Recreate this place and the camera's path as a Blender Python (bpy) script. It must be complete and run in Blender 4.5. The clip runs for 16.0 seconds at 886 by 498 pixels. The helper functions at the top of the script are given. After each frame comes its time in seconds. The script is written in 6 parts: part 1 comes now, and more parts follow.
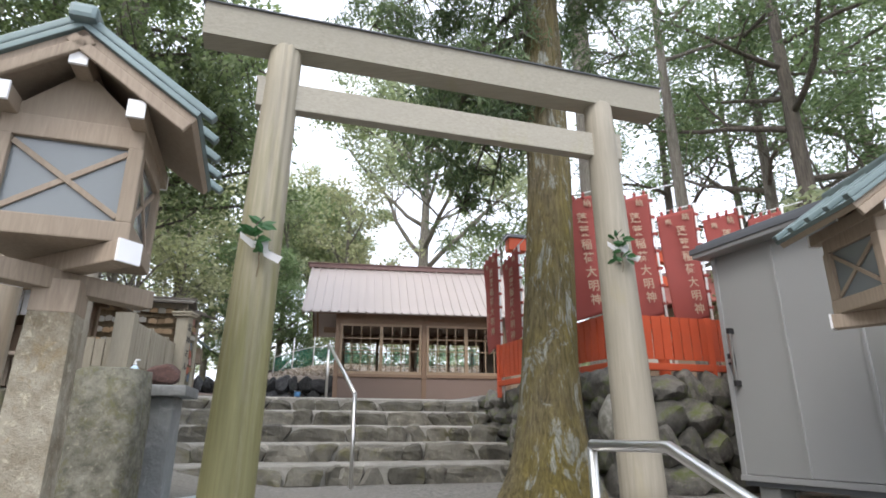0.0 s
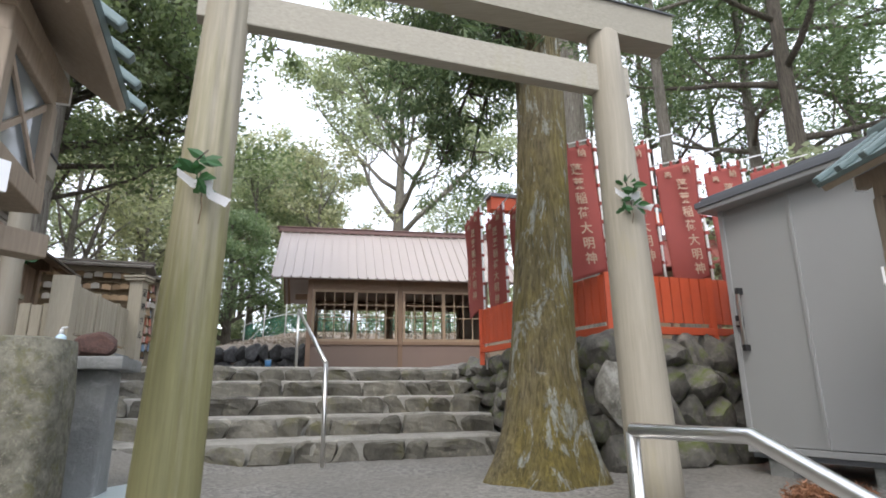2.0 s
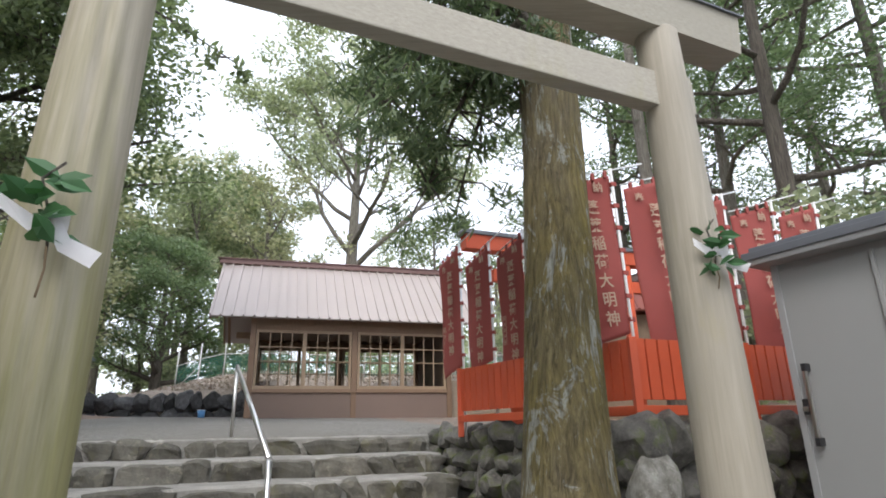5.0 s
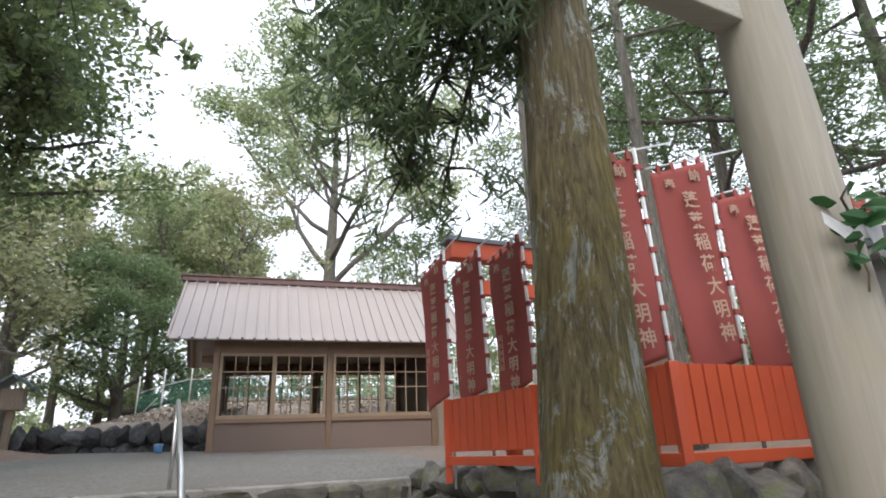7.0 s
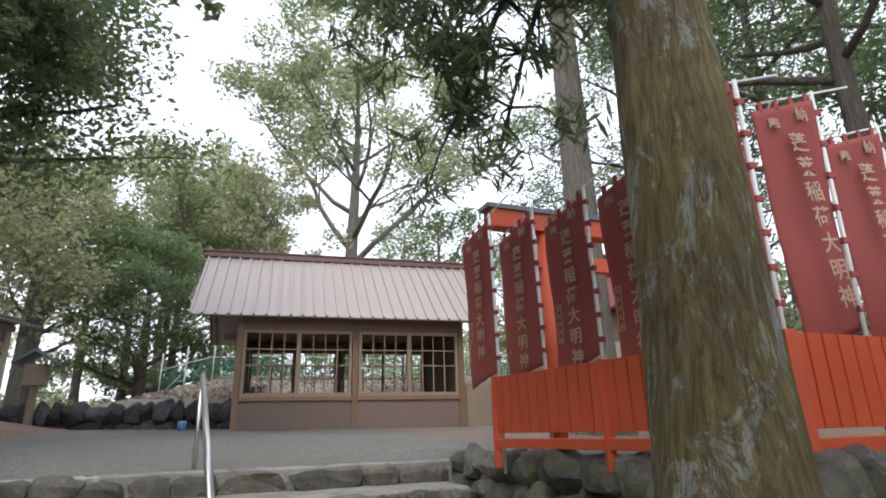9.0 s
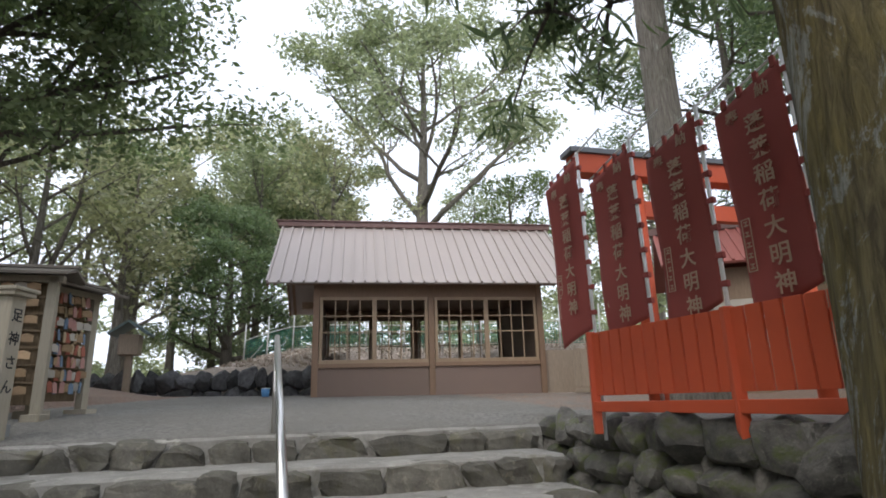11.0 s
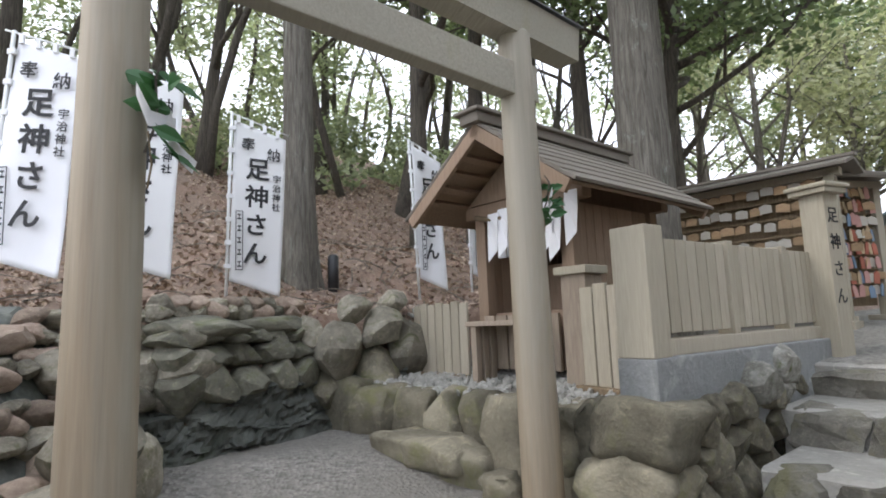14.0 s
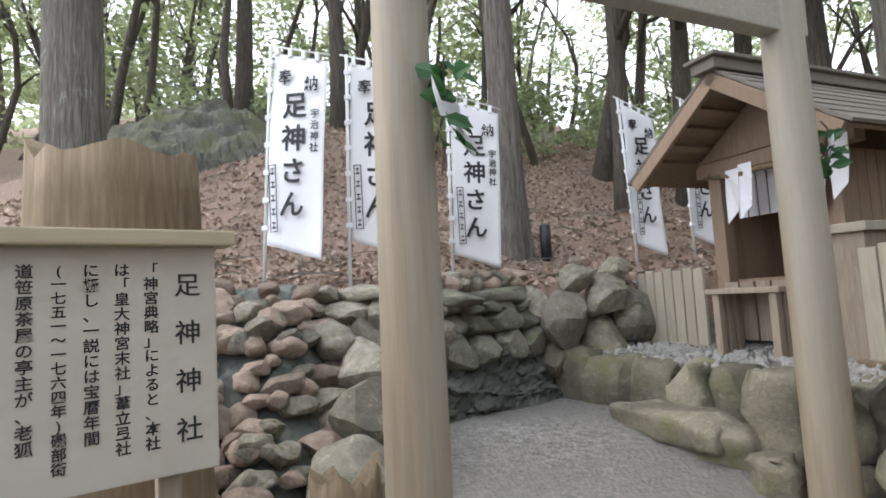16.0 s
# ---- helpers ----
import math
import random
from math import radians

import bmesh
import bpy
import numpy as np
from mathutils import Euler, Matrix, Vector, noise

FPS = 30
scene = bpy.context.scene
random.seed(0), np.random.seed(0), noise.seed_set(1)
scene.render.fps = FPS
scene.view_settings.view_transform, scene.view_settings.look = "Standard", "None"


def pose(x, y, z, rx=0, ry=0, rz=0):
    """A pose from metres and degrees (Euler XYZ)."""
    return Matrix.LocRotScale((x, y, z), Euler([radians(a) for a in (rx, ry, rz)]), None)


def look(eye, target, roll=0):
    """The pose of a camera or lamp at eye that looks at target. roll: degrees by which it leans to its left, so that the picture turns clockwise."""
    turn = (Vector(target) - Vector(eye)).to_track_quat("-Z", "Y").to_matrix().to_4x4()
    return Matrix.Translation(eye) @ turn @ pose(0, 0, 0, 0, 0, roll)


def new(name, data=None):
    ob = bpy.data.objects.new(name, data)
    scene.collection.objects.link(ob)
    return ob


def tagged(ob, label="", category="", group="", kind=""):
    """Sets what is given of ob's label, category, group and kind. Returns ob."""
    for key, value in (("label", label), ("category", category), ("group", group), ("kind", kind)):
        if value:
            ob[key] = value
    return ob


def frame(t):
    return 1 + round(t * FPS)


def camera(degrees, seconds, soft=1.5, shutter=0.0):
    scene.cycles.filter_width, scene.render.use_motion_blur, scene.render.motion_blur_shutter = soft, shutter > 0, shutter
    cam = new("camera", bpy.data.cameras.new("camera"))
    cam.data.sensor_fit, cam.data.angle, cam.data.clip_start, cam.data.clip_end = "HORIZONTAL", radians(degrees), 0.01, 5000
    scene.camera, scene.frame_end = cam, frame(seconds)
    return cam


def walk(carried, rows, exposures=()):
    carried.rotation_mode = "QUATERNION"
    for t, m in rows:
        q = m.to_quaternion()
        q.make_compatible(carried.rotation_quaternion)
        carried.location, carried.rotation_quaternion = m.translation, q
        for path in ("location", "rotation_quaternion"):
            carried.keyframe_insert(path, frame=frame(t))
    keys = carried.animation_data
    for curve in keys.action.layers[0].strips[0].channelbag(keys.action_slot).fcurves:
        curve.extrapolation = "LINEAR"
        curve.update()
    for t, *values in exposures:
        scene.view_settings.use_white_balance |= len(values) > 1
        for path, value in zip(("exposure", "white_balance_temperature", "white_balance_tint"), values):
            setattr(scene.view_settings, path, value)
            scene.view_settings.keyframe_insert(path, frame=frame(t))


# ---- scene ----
cam = camera(75.4, 16.0, 1.8)
PATH = [
    (0, (0.58, 0.514, 0.499), (0.39, 2.409, 1.11), 0.1),
    (0.5, (0.701, 0.645, 0.455), (0.634, 2.578, 0.964), -1.6),
    (1, (0.688, 0.761, 0.412), (0.605, 2.697, 0.904), -1.2),
    (1.5, (0.54, 0.95, 0.43), (0.456, 2.888, 0.918), -0.7),
    (2, (0.465, 1.102, 0.554), (0.361, 3.035, 1.057), -0.7),
    (2.5, (0.471, 1.312, 0.623), (0.337, 3.238, 1.145), -0.8),
    (3, (0.33, 1.538, 0.63), (0.188, 3.459, 1.168), -0.5),
    (3.5, (0.238, 1.723, 0.797), (0.104, 3.643, 1.341), -0.7),
    (4, (0.271, 1.903, 0.859), (0.164, 3.819, 1.425), -1.3),
    (4.5, (0.144, 2.079, 0.944), (0.113, 3.991, 1.527), -1.3),
    (5, (0.152, 2.172, 1.029), (0.224, 4.079, 1.63), -1.0),
    (5.2, (0.184, 2.24, 1.011), (0.304, 4.142, 1.617), -0.8),
    (7.3, (0.193, 3.292, 1.28), (0.32, 5.175, 1.943), -2.6),
    (7.5, (0.148, 3.364, 1.295), (0.267, 5.246, 1.962), -2.6),
    (8, (0.044, 3.496, 1.338), (0.143, 5.388, 1.979), -2.0),
    (8.2, (0.018, 3.555, 1.286), (0.108, 5.451, 1.916), -1.8),
    (10.5, (-0.053, 3.99, 1.224), (-0.051, 5.913, 1.772), -2.4),
    (11, (-0.126, 4.205, 1.208), (-0.3, 6.131, 1.718), -1.6),
    (11.5, (-0.368, 4.453, 1.285), (-0.879, 6.332, 1.741), -1.5),
    (12, (-0.51, 4.702, 1.286), (-1.471, 6.404, 1.709), -1.4),
    (12.5, (-0.738, 4.702, 1.306), (-2.143, 6.078, 1.67), -1.2),
    (13, (-1.004, 4.569, 1.316), (-2.752, 5.496, 1.612), -1.7),
    (13.5, (-1.182, 4.605, 1.316), (-3.015, 5.363, 1.576), -2.4),
    (14, (-1.229, 4.534, 1.331), (-3.086, 5.234, 1.583), -2.3),
    (14.5, (-1.252, 4.283, 1.36), (-3.13, 4.929, 1.597), -2.5),
    (15, (-1.295, 4.279, 1.351), (-3.225, 4.753, 1.575), -2.9),
    (15.5, (-1.292, 4.268, 1.371), (-3.262, 4.544, 1.572), -3.1),
    (16, (-1.306, 4.257, 1.371), (-3.297, 4.337, 1.539), -3.3),
]
walk(cam, [(t, look(eye, target, roll)) for t, eye, target, roll in PATH], [(0, 0.89), (3, 0.9), (5, 0.81), (8, 0.61), (10.5, 0.4), (12.5, 0.41), (13.5, 0.93), (14.5, 1.25), (16, 1.28)])

# ---- sky and light ----
world = bpy.data.worlds.new("overcast_sky")
scene.world = world
world.use_nodes = True
wn = world.node_tree
wn.nodes.clear()
w_out = wn.nodes.new("ShaderNodeOutputWorld")
w_bg = wn.nodes.new("ShaderNodeBackground")
w_sky = wn.nodes.new("ShaderNodeTexSky")
w_sky.sky_type = "NISHITA"
w_sky.sun_disc = False
w_sky.sun_elevation = radians(48)
w_sky.sun_rotation = radians(200)
w_sky.air_density, w_sky.dust_density, w_sky.ozone_density = 1.0, 6.0, 1.0
w_mix = wn.nodes.new("ShaderNodeMix")
w_mix.data_type = "RGBA"
w_mix.inputs[0].default_value = 0.8
w_mix.inputs[7].default_value = (8.9, 9.45, 10.9, 1)
wn.links.new(w_sky.outputs[0], w_mix.inputs[6])
wn.links.new(w_mix.outputs[2], w_bg.inputs[0])
w_bg.inputs[1].default_value = 0.139
wn.links.new(w_bg.outputs[0], w_out.inputs[0])
sun_data = bpy.data.lights.new("sun", "SUN")
sun_data.energy, sun_data.angle, sun_data.color = 0.9, radians(25), (1.0, 0.97, 0.93)
sun = new("sun", sun_data)
sun.matrix_world = look((-6, -14, 22), (0, 6, 0))


# ---- materials ----
def shader(name, rough=0.8, metal=0.0):
    m = bpy.data.materials.new(name)
    m.use_nodes = True
    n = m.node_tree
    b = n.nodes["Principled BSDF"]
    b.inputs["Roughness"].default_value = rough
    b.inputs["Metallic"].default_value = metal
    return m, n, b


def mixed(n, fac, a, b, mode="MIX"):
    mx = n.nodes.new("ShaderNodeMix")
    mx.data_type, mx.blend_type = "RGBA", mode
    for sock, v in ((0, fac), (6, a), (7, b)):
        if isinstance(v, (int, float)):
            mx.inputs[sock].default_value = v
        elif isinstance(v, tuple):
            mx.inputs[sock].default_value = (*v, 1)
        else:
            n.links.new(v, mx.inputs[sock])
    return mx.outputs[2]


def noise_tex(n, scale, detail=6, rough=0.6, stretch=(1, 1, 1), coord="Object", dist=0.0):
    tc = n.nodes.new("ShaderNodeTexCoord")
    mp = n.nodes.new("ShaderNodeMapping")
    mp.inputs["Scale"].default_value = stretch
    t = n.nodes.new("ShaderNodeTexNoise")
    t.inputs["Scale"].default_value, t.inputs["Detail"].default_value, t.inputs["Roughness"].default_value = scale, detail, rough
    t.inputs["Distortion"].default_value = dist
    n.links.new(tc.outputs[coord], mp.inputs[0])
    n.links.new(mp.outputs[0], t.inputs["Vector"])
    return t.outputs["Fac"]


def ramp(n, fac, lo, hi, a=(0, 0, 0), b=(1, 1, 1)):
    r = n.nodes.new("ShaderNodeValToRGB")
    r.color_ramp.elements[0].position, r.color_ramp.elements[1].position = lo, hi
    r.color_ramp.elements[0].color, r.color_ramp.elements[1].color = (*a, 1), (*b, 1)
    n.links.new(fac, r.inputs[0])
    return r.outputs[0]


def bump(n, b, height, strength=0.4, distance=0.01):
    bp = n.nodes.new("ShaderNodeBump")
    bp.inputs["Strength"].default_value, bp.inputs["Distance"].default_value = strength, distance
    n.links.new(height, bp.inputs["Height"])
    n.links.new(bp.outputs[0], b.inputs["Normal"])


def vary(n, colour, amount=0.3):
    """Light and dark pieces, by each object's own random number."""
    oi = n.nodes.new("ShaderNodeObjectInfo")
    lo, hi = 1 - amount, 1 + amount
    return mixed(n, 1.0, colour, ramp(n, oi.outputs["Random"], 0, 1, (lo, lo, lo * 0.97), (hi, hi, hi)), "MULTIPLY")


def mat_stone(name, base, dark, moss=0.0, scale=4.0, amount=0.3, moss_col=(0.10, 0.12, 0.035), coord="Object"):
    m, n, b = shader(name, 0.9)
    f = noise_tex(n, scale, 8, 0.65, coord=coord)
    fine = noise_tex(n, scale * 14, 5, 0.7, coord=coord)
    c = mixed(n, ramp(n, f, 0.35, 0.68), dark, base)
    c = mixed(n, ramp(n, fine, 0.5, 0.8, (0, 0, 0), (0.55, 0.55, 0.55)), c, tuple(min(1, k * 1.15) for k in base))
    blotch = noise_tex(n, scale * 2.6, 7, 0.7, coord=coord, dist=0.7)
    c = mixed(n, ramp(n, blotch, 0.56, 0.66, (0, 0, 0), (0.6, 0.6, 0.6)), c, tuple(min(1, k * q) for k, q in zip(base, (1.5, 1.48, 1.4))))
    c = mixed(n, ramp(n, blotch, 0.3, 0.42, (0.55, 0.55, 0.55), (0, 0, 0)), c, dark)
    if moss:
        mo = noise_tex(n, scale * 0.7, 7, 0.7, coord=coord, dist=0.4)
        c = mixed(n, ramp(n, mo, 0.62 - moss * 0.3, 0.72 - moss * 0.15), c, moss_col)
    n.links.new(vary(n, c, amount), b.inputs["Base Color"])
    h = mixed(n, 0.3, mixed(n, 0.5, f, blotch), fine)
    bump(n, b, h, 0.9, 0.04)
    return m


def mat_wood(name, base, dark, grain=(14, 14, 1.2), rough=0.75, amount=0.12, stain=None, stain_amount=0.0, crack=False, algae=None):
    m, n, b = shader(name, rough)
    g = noise_tex(n, 6, 8, 0.6, grain, dist=0.6)
    big = noise_tex(n, 1.3, 5, 0.6)
    c = mixed(n, ramp(n, g, 0.3, 0.7), dark, base)
    c = mixed(n, ramp(n, big, 0.35, 0.75), c, tuple(k * 0.82 for k in base))
    if stain:
        s = noise_tex(n, 1.1, 6, 0.7, (2.2, 2.2, 0.5))
        c = mixed(n, ramp(n, s, 0.62 - stain_amount * 0.3, 0.75), c, stain)
    if crack:
        k = noise_tex(n, 4.0, 3, 0.5, tuple(3.2 if q > 2 else 0.11 for q in grain), dist=0.3)
        c = mixed(n, ramp(n, k, 0.655, 0.675), c, tuple(q * 0.45 for q in dark))
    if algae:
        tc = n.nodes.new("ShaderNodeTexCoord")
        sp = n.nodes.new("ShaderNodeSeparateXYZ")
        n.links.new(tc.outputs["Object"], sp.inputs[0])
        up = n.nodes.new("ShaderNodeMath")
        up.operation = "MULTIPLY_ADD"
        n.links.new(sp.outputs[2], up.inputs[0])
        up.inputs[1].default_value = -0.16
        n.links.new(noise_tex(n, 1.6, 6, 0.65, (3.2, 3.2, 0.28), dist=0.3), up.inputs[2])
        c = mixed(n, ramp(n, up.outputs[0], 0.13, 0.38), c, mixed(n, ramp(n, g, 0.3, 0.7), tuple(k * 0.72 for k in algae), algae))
    n.links.new(vary(n, c, amount), b.inputs["Base Color"])
    bump(n, b, g, 0.25, 0.006)
    return m


def mat_plain(name, col, rough=0.6, metal=0.0, wear=0.12, scale=3.0, bump_s=0.08, amount=0.05):
    m, n, b = shader(name, rough, metal)
    f = noise_tex(n, scale, 6, 0.65)
    fine = noise_tex(n, scale * 22, 3, 0.6)
    c = mixed(n, f, tuple(k * (1 - wear) for k in col), tuple(min(1, k * (1 + wear)) for k in col))
    n.links.new(vary(n, c, amount), b.inputs["Base Color"])
    n.links.new(ramp(n, f, 0.2, 0.8, (rough * 0.85,) * 3, (min(1, rough * 1.15),) * 3), b.inputs["Roughness"])
    bump(n, b, fine, bump_s, 0.004)
    return m


def mat_leaf(name, a, b_col, glow=0.35):
    m, n, b = shader(name, 0.55)
    geo = n.nodes.new("ShaderNodeNewGeometry")
    c = ramp(n, geo.outputs["Random Per Island"], 0.0, 1.0, a, b_col)
    n.links.new(c, b.inputs["Base Color"])
    tr = n.nodes.new("ShaderNodeBsdfTranslucent")
    n.links.new(mixed(n, 1.0, c, (1.45, 1.55, 1.1), "MULTIPLY"), tr.inputs[0])
    mx = n.nodes.new("ShaderNodeMixShader")
    mx.inputs[0].default_value = glow
    n.links.new(b.outputs[0], mx.inputs[1])
    n.links.new(tr.outputs[0], mx.inputs[2])
    n.links.new(mx.outputs[0], n.nodes["Material Output"].inputs[0])
    return m


def mat_ground():
    """Grey gravel in the precinct, brown leaf litter on the hill and under the trees."""
    m, n, b = shader("gravel_and_litter", 0.95)
    big = noise_tex(n, 0.7, 5, 0.6)
    peb = n.nodes.new("ShaderNodeTexVoronoi")
    peb.inputs["Scale"].default_value = 42
    tc = n.nodes.new("ShaderNodeTexCoord")
    n.links.new(tc.outputs["Object"], peb.inputs["Vector"])
    gcol = mixed(n, ramp(n, peb.outputs["Color"], 0.1, 0.9), (0.115, 0.11, 0.098), (0.30, 0.285, 0.258))
    gcol = mixed(n, ramp(n, big, 0.35, 0.7), gcol, (0.185, 0.172, 0.148))
    lit = noise_tex(n, 34, 7, 0.75)
    lit2 = noise_tex(n, 2.0, 6, 0.7)
    lcol = mixed(n, ramp(n, lit, 0.35, 0.66), (0.11, 0.075, 0.055), (0.38, 0.29, 0.23))
    lcol = mixed(n, ramp(n, lit2, 0.4, 0.68), lcol, (0.25, 0.165, 0.12))
    dry = n.nodes.new("ShaderNodeAttribute")
    dry.attribute_name = "dry"
    lcol = mixed(n, dry.outputs["Fac"], lcol, mixed(n, ramp(n, lit, 0.35, 0.66), (0.24, 0.195, 0.16), (0.50, 0.43, 0.37)))
    at = n.nodes.new("ShaderNodeAttribute")
    at.attribute_name = "litter"
    edge = noise_tex(n, 5, 6, 0.7)
    sub = n.nodes.new("ShaderNodeMath")
    sub.operation = "ADD"
    n.links.new(at.outputs["Fac"], sub.inputs[0])
    n.links.new(edge, sub.inputs[1])
    n.links.new(mixed(n, ramp(n, sub.outputs[0], 0.85, 1.1), gcol, lcol), b.inputs["Base Color"])
    bump(n, b, mixed(n, 0.5, peb.outputs["Distance"], lit), 0.8, 0.03)
    return m


def mat_bark(name, base, dark, moss, moss_amt, lichen=0.0):
    m, n, b = shader(name, 0.95)
    g = noise_tex(n, 5, 8, 0.7, (7, 7, 0.55), dist=1.0)
    big = noise_tex(n, 1.0, 6, 0.65, (1, 1, 0.45))
    c = mixed(n, ramp(n, g, 0.36, 0.64), dark, base)
    c = mixed(n, ramp(n, big, 0.6 - moss_amt * 0.3, 0.78 - moss_amt * 0.2), c, mixed(n, ramp(n, g, 0.38, 0.62), tuple(k * 0.42 for k in moss), moss))
    if lichen:
        li = noise_tex(n, 2.6, 8, 0.8, (1.6, 1.6, 0.7), dist=0.8)
        c = mixed(n, ramp(n, li, 0.64 - lichen * 0.11, 0.68 - lichen * 0.11), c, mixed(n, ramp(n, g, 0.35, 0.6), (0.16, 0.155, 0.12), (0.43, 0.44, 0.38)))
    n.links.new(c, b.inputs["Base Color"])
    bump(n, b, g, 1.0, 0.08)
    return m


GROUND = mat_ground()
STEP = mat_stone("step_stone", (0.17, 0.16, 0.132), (0.07, 0.065, 0.053), 0.3, 3.5, 0.38, (0.115, 0.108, 0.06))
TREAD = mat_stone("tread_mortar", (0.34, 0.328, 0.30), (0.21, 0.20, 0.178), 0.1, 2.6, 0.08, (0.19, 0.175, 0.13))
BOULDER = mat_stone("boulder", (0.18, 0.17, 0.15), (0.06, 0.057, 0.05), 0.4, 3.0, 0.4)
BOULDER_L = mat_stone("pale_boulder", (0.38, 0.348, 0.28), (0.175, 0.157, 0.12), 0.3, 3.0, 0.34, (0.12, 0.125, 0.055))
BOULDER_S = mat_stone("brown_boulder", (0.25, 0.225, 0.165), (0.09, 0.08, 0.056), 0.3, 3.0, 0.35, (0.165, 0.16, 0.075))
LAID = mat_stone("laid_stone", (0.27, 0.26, 0.205), (0.125, 0.12, 0.09), 0.3, 3.0, 0.3, (0.14, 0.15, 0.07))
LICHENROCK = mat_stone("lichen_rock", (0.42, 0.41, 0.37), (0.14, 0.13, 0.105), 0.1, 4.0, 0.2)
BLACKROCK = mat_stone("black_rubble", (0.10, 0.10, 0.103), (0.035, 0.035, 0.037), 0, 4.0, 0.5)
REDROCK = mat_stone("reddish_cobble", (0.44, 0.35, 0.275), (0.29, 0.215, 0.17), 0.05, 4.0, 0.35)
DARKROCK = mat_stone("wet_bedrock", (0.14, 0.147, 0.13), (0.045, 0.05, 0.045), 0.3, 2.4, 0.2, (0.062, 0.078, 0.048))
LEDGE = mat_stone("ledge_rock", (0.15, 0.15, 0.125), (0.05, 0.05, 0.04), 0.45, 2.2, 0.1, (0.12, 0.125, 0.06))
MAROON = mat_stone("maroon_rock", (0.17, 0.095, 0.08), (0.08, 0.045, 0.04), 0, 4.0, 0.1)
PEBBLE = mat_stone("white_pebble", (0.52, 0.51, 0.48), (0.33, 0.325, 0.30), 0, 6.0, 0.25)
GRANITE = mat_stone("granite", (0.29, 0.28, 0.225), (0.10, 0.095, 0.07), 0.35, 14.0, 0.1, (0.15, 0.145, 0.07))
PALEGRANITE = mat_stone("pale_granite", (0.46, 0.42, 0.34), (0.2, 0.165, 0.11), 0.15, 9.0, 0.1, (0.30, 0.22, 0.11))
CONCRETE = mat_stone("concrete", (0.26, 0.265, 0.265), (0.18, 0.185, 0.18), 0, 2.0, 0.05)
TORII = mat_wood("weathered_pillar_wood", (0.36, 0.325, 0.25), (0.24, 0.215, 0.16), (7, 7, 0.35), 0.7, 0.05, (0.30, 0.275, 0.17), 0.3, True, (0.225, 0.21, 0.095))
TORII_R = mat_wood("pale_pillar_wood", (0.35, 0.318, 0.258), (0.245, 0.22, 0.172), (7, 7, 0.35), 0.7, 0.05, (0.29, 0.255, 0.15), 0.35)
TORII2 = mat_wood("smooth_pillar_wood", (0.36, 0.325, 0.265), (0.28, 0.25, 0.20), (7, 7, 0.35), 0.65, 0.05, algae=(0.31, 0.24, 0.165))
BEAM = mat_wood("weathered_beam_wood", (0.38, 0.355, 0.295), (0.27, 0.25, 0.205), (1.0, 14, 14), 0.75, 0.05, (0.30, 0.28, 0.19), 0.15)
GREYWOOD = mat_wood("grey_fence_wood", (0.43, 0.385, 0.30), (0.31, 0.275, 0.215), (14, 14, 1.0), 0.8, 0.1)
BROWNWOOD = mat_wood("brown_shrine_wood", (0.32, 0.225, 0.155), (0.20, 0.135, 0.09), (12, 12, 1.0), 0.7, 0.15)
LANTERNWOOD = mat_wood("lantern_wood", (0.34, 0.275, 0.21), (0.22, 0.17, 0.13), (10, 10, 1.2), 0.75, 0.12)
PAVWOOD = mat_wood("stained_pavilion_wood", (0.26, 0.165, 0.105), (0.17, 0.105, 0.066), (10, 10, 1.0), 0.6, 0.08)
SASH = mat_wood("light_sash_wood", (0.36, 0.26, 0.17), (0.27, 0.19, 0.125), (10, 10, 1.0), 0.55, 0.06)
PANEL = mat_plain("brown_panel_paint", (0.19, 0.135, 0.11), 0.7, 0, 0.12, 1.5)
ROOF = mat_plain("faded_roof_sheet", (0.43, 0.375, 0.355), 0.45, 0.1, 0.08, 1.2, 0.03)
ROOFEDGE = mat_plain("maroon_ridge_metal", (0.20, 0.12, 0.11), 0.5, 0.1)
COPPER = mat_plain("weathered_copper", (0.15, 0.20, 0.205), 0.5, 0.3, 0.35, 4.0)
DARKROOF = mat_wood("grey_roof_board", (0.21, 0.185, 0.155), (0.13, 0.115, 0.095), (1, 14, 14), 0.8, 0.1)
VERM = mat_plain("vermilion_paint", (0.52, 0.082, 0.028), 0.6, 0, 0.2, 2.5)
CLOTH_R = mat_plain("faded_red_cloth", (0.275, 0.062, 0.052), 0.9, 0, 0.25, 2.0)
CLOTH_W = mat_plain("white_cloth", (0.78, 0.78, 0.80), 0.9, 0, 0.05, 2.0)
INK = mat_plain("black_ink", (0.02, 0.02, 0.022), 0.7)
CREAM = mat_plain("cream_print", (0.40, 0.28, 0.20), 0.85)
SHED = mat_plain("grey_enamel", (0.29, 0.295, 0.295), 0.42, 0, 0.05, 1.5, 0.02)
SHEDTRIM = mat_plain("dark_grey_trim", (0.12, 0.13, 0.145), 0.4)
STEEL = mat_plain("stainless_steel", (0.62, 0.61, 0.60), 0.3, 1.0, 0.05)
POLE = mat_plain("white_pole", (0.68, 0.69, 0.69), 0.45)
BLACK = mat_plain("black_plastic", (0.02, 0.02, 0.022), 0.4)
PAPER = mat_plain("white_paper", (0.80, 0.80, 0.82), 0.9)
BOARD = mat_wood("pale_board", (0.50, 0.465, 0.40), (0.44, 0.40, 0.34), (1, 12, 1.5), 0.75, 0.03)
EMA = mat_wood("votive_tablet_wood", (0.48, 0.33, 0.19), (0.32, 0.21, 0.12), (2, 10, 10), 0.75, 0.3)
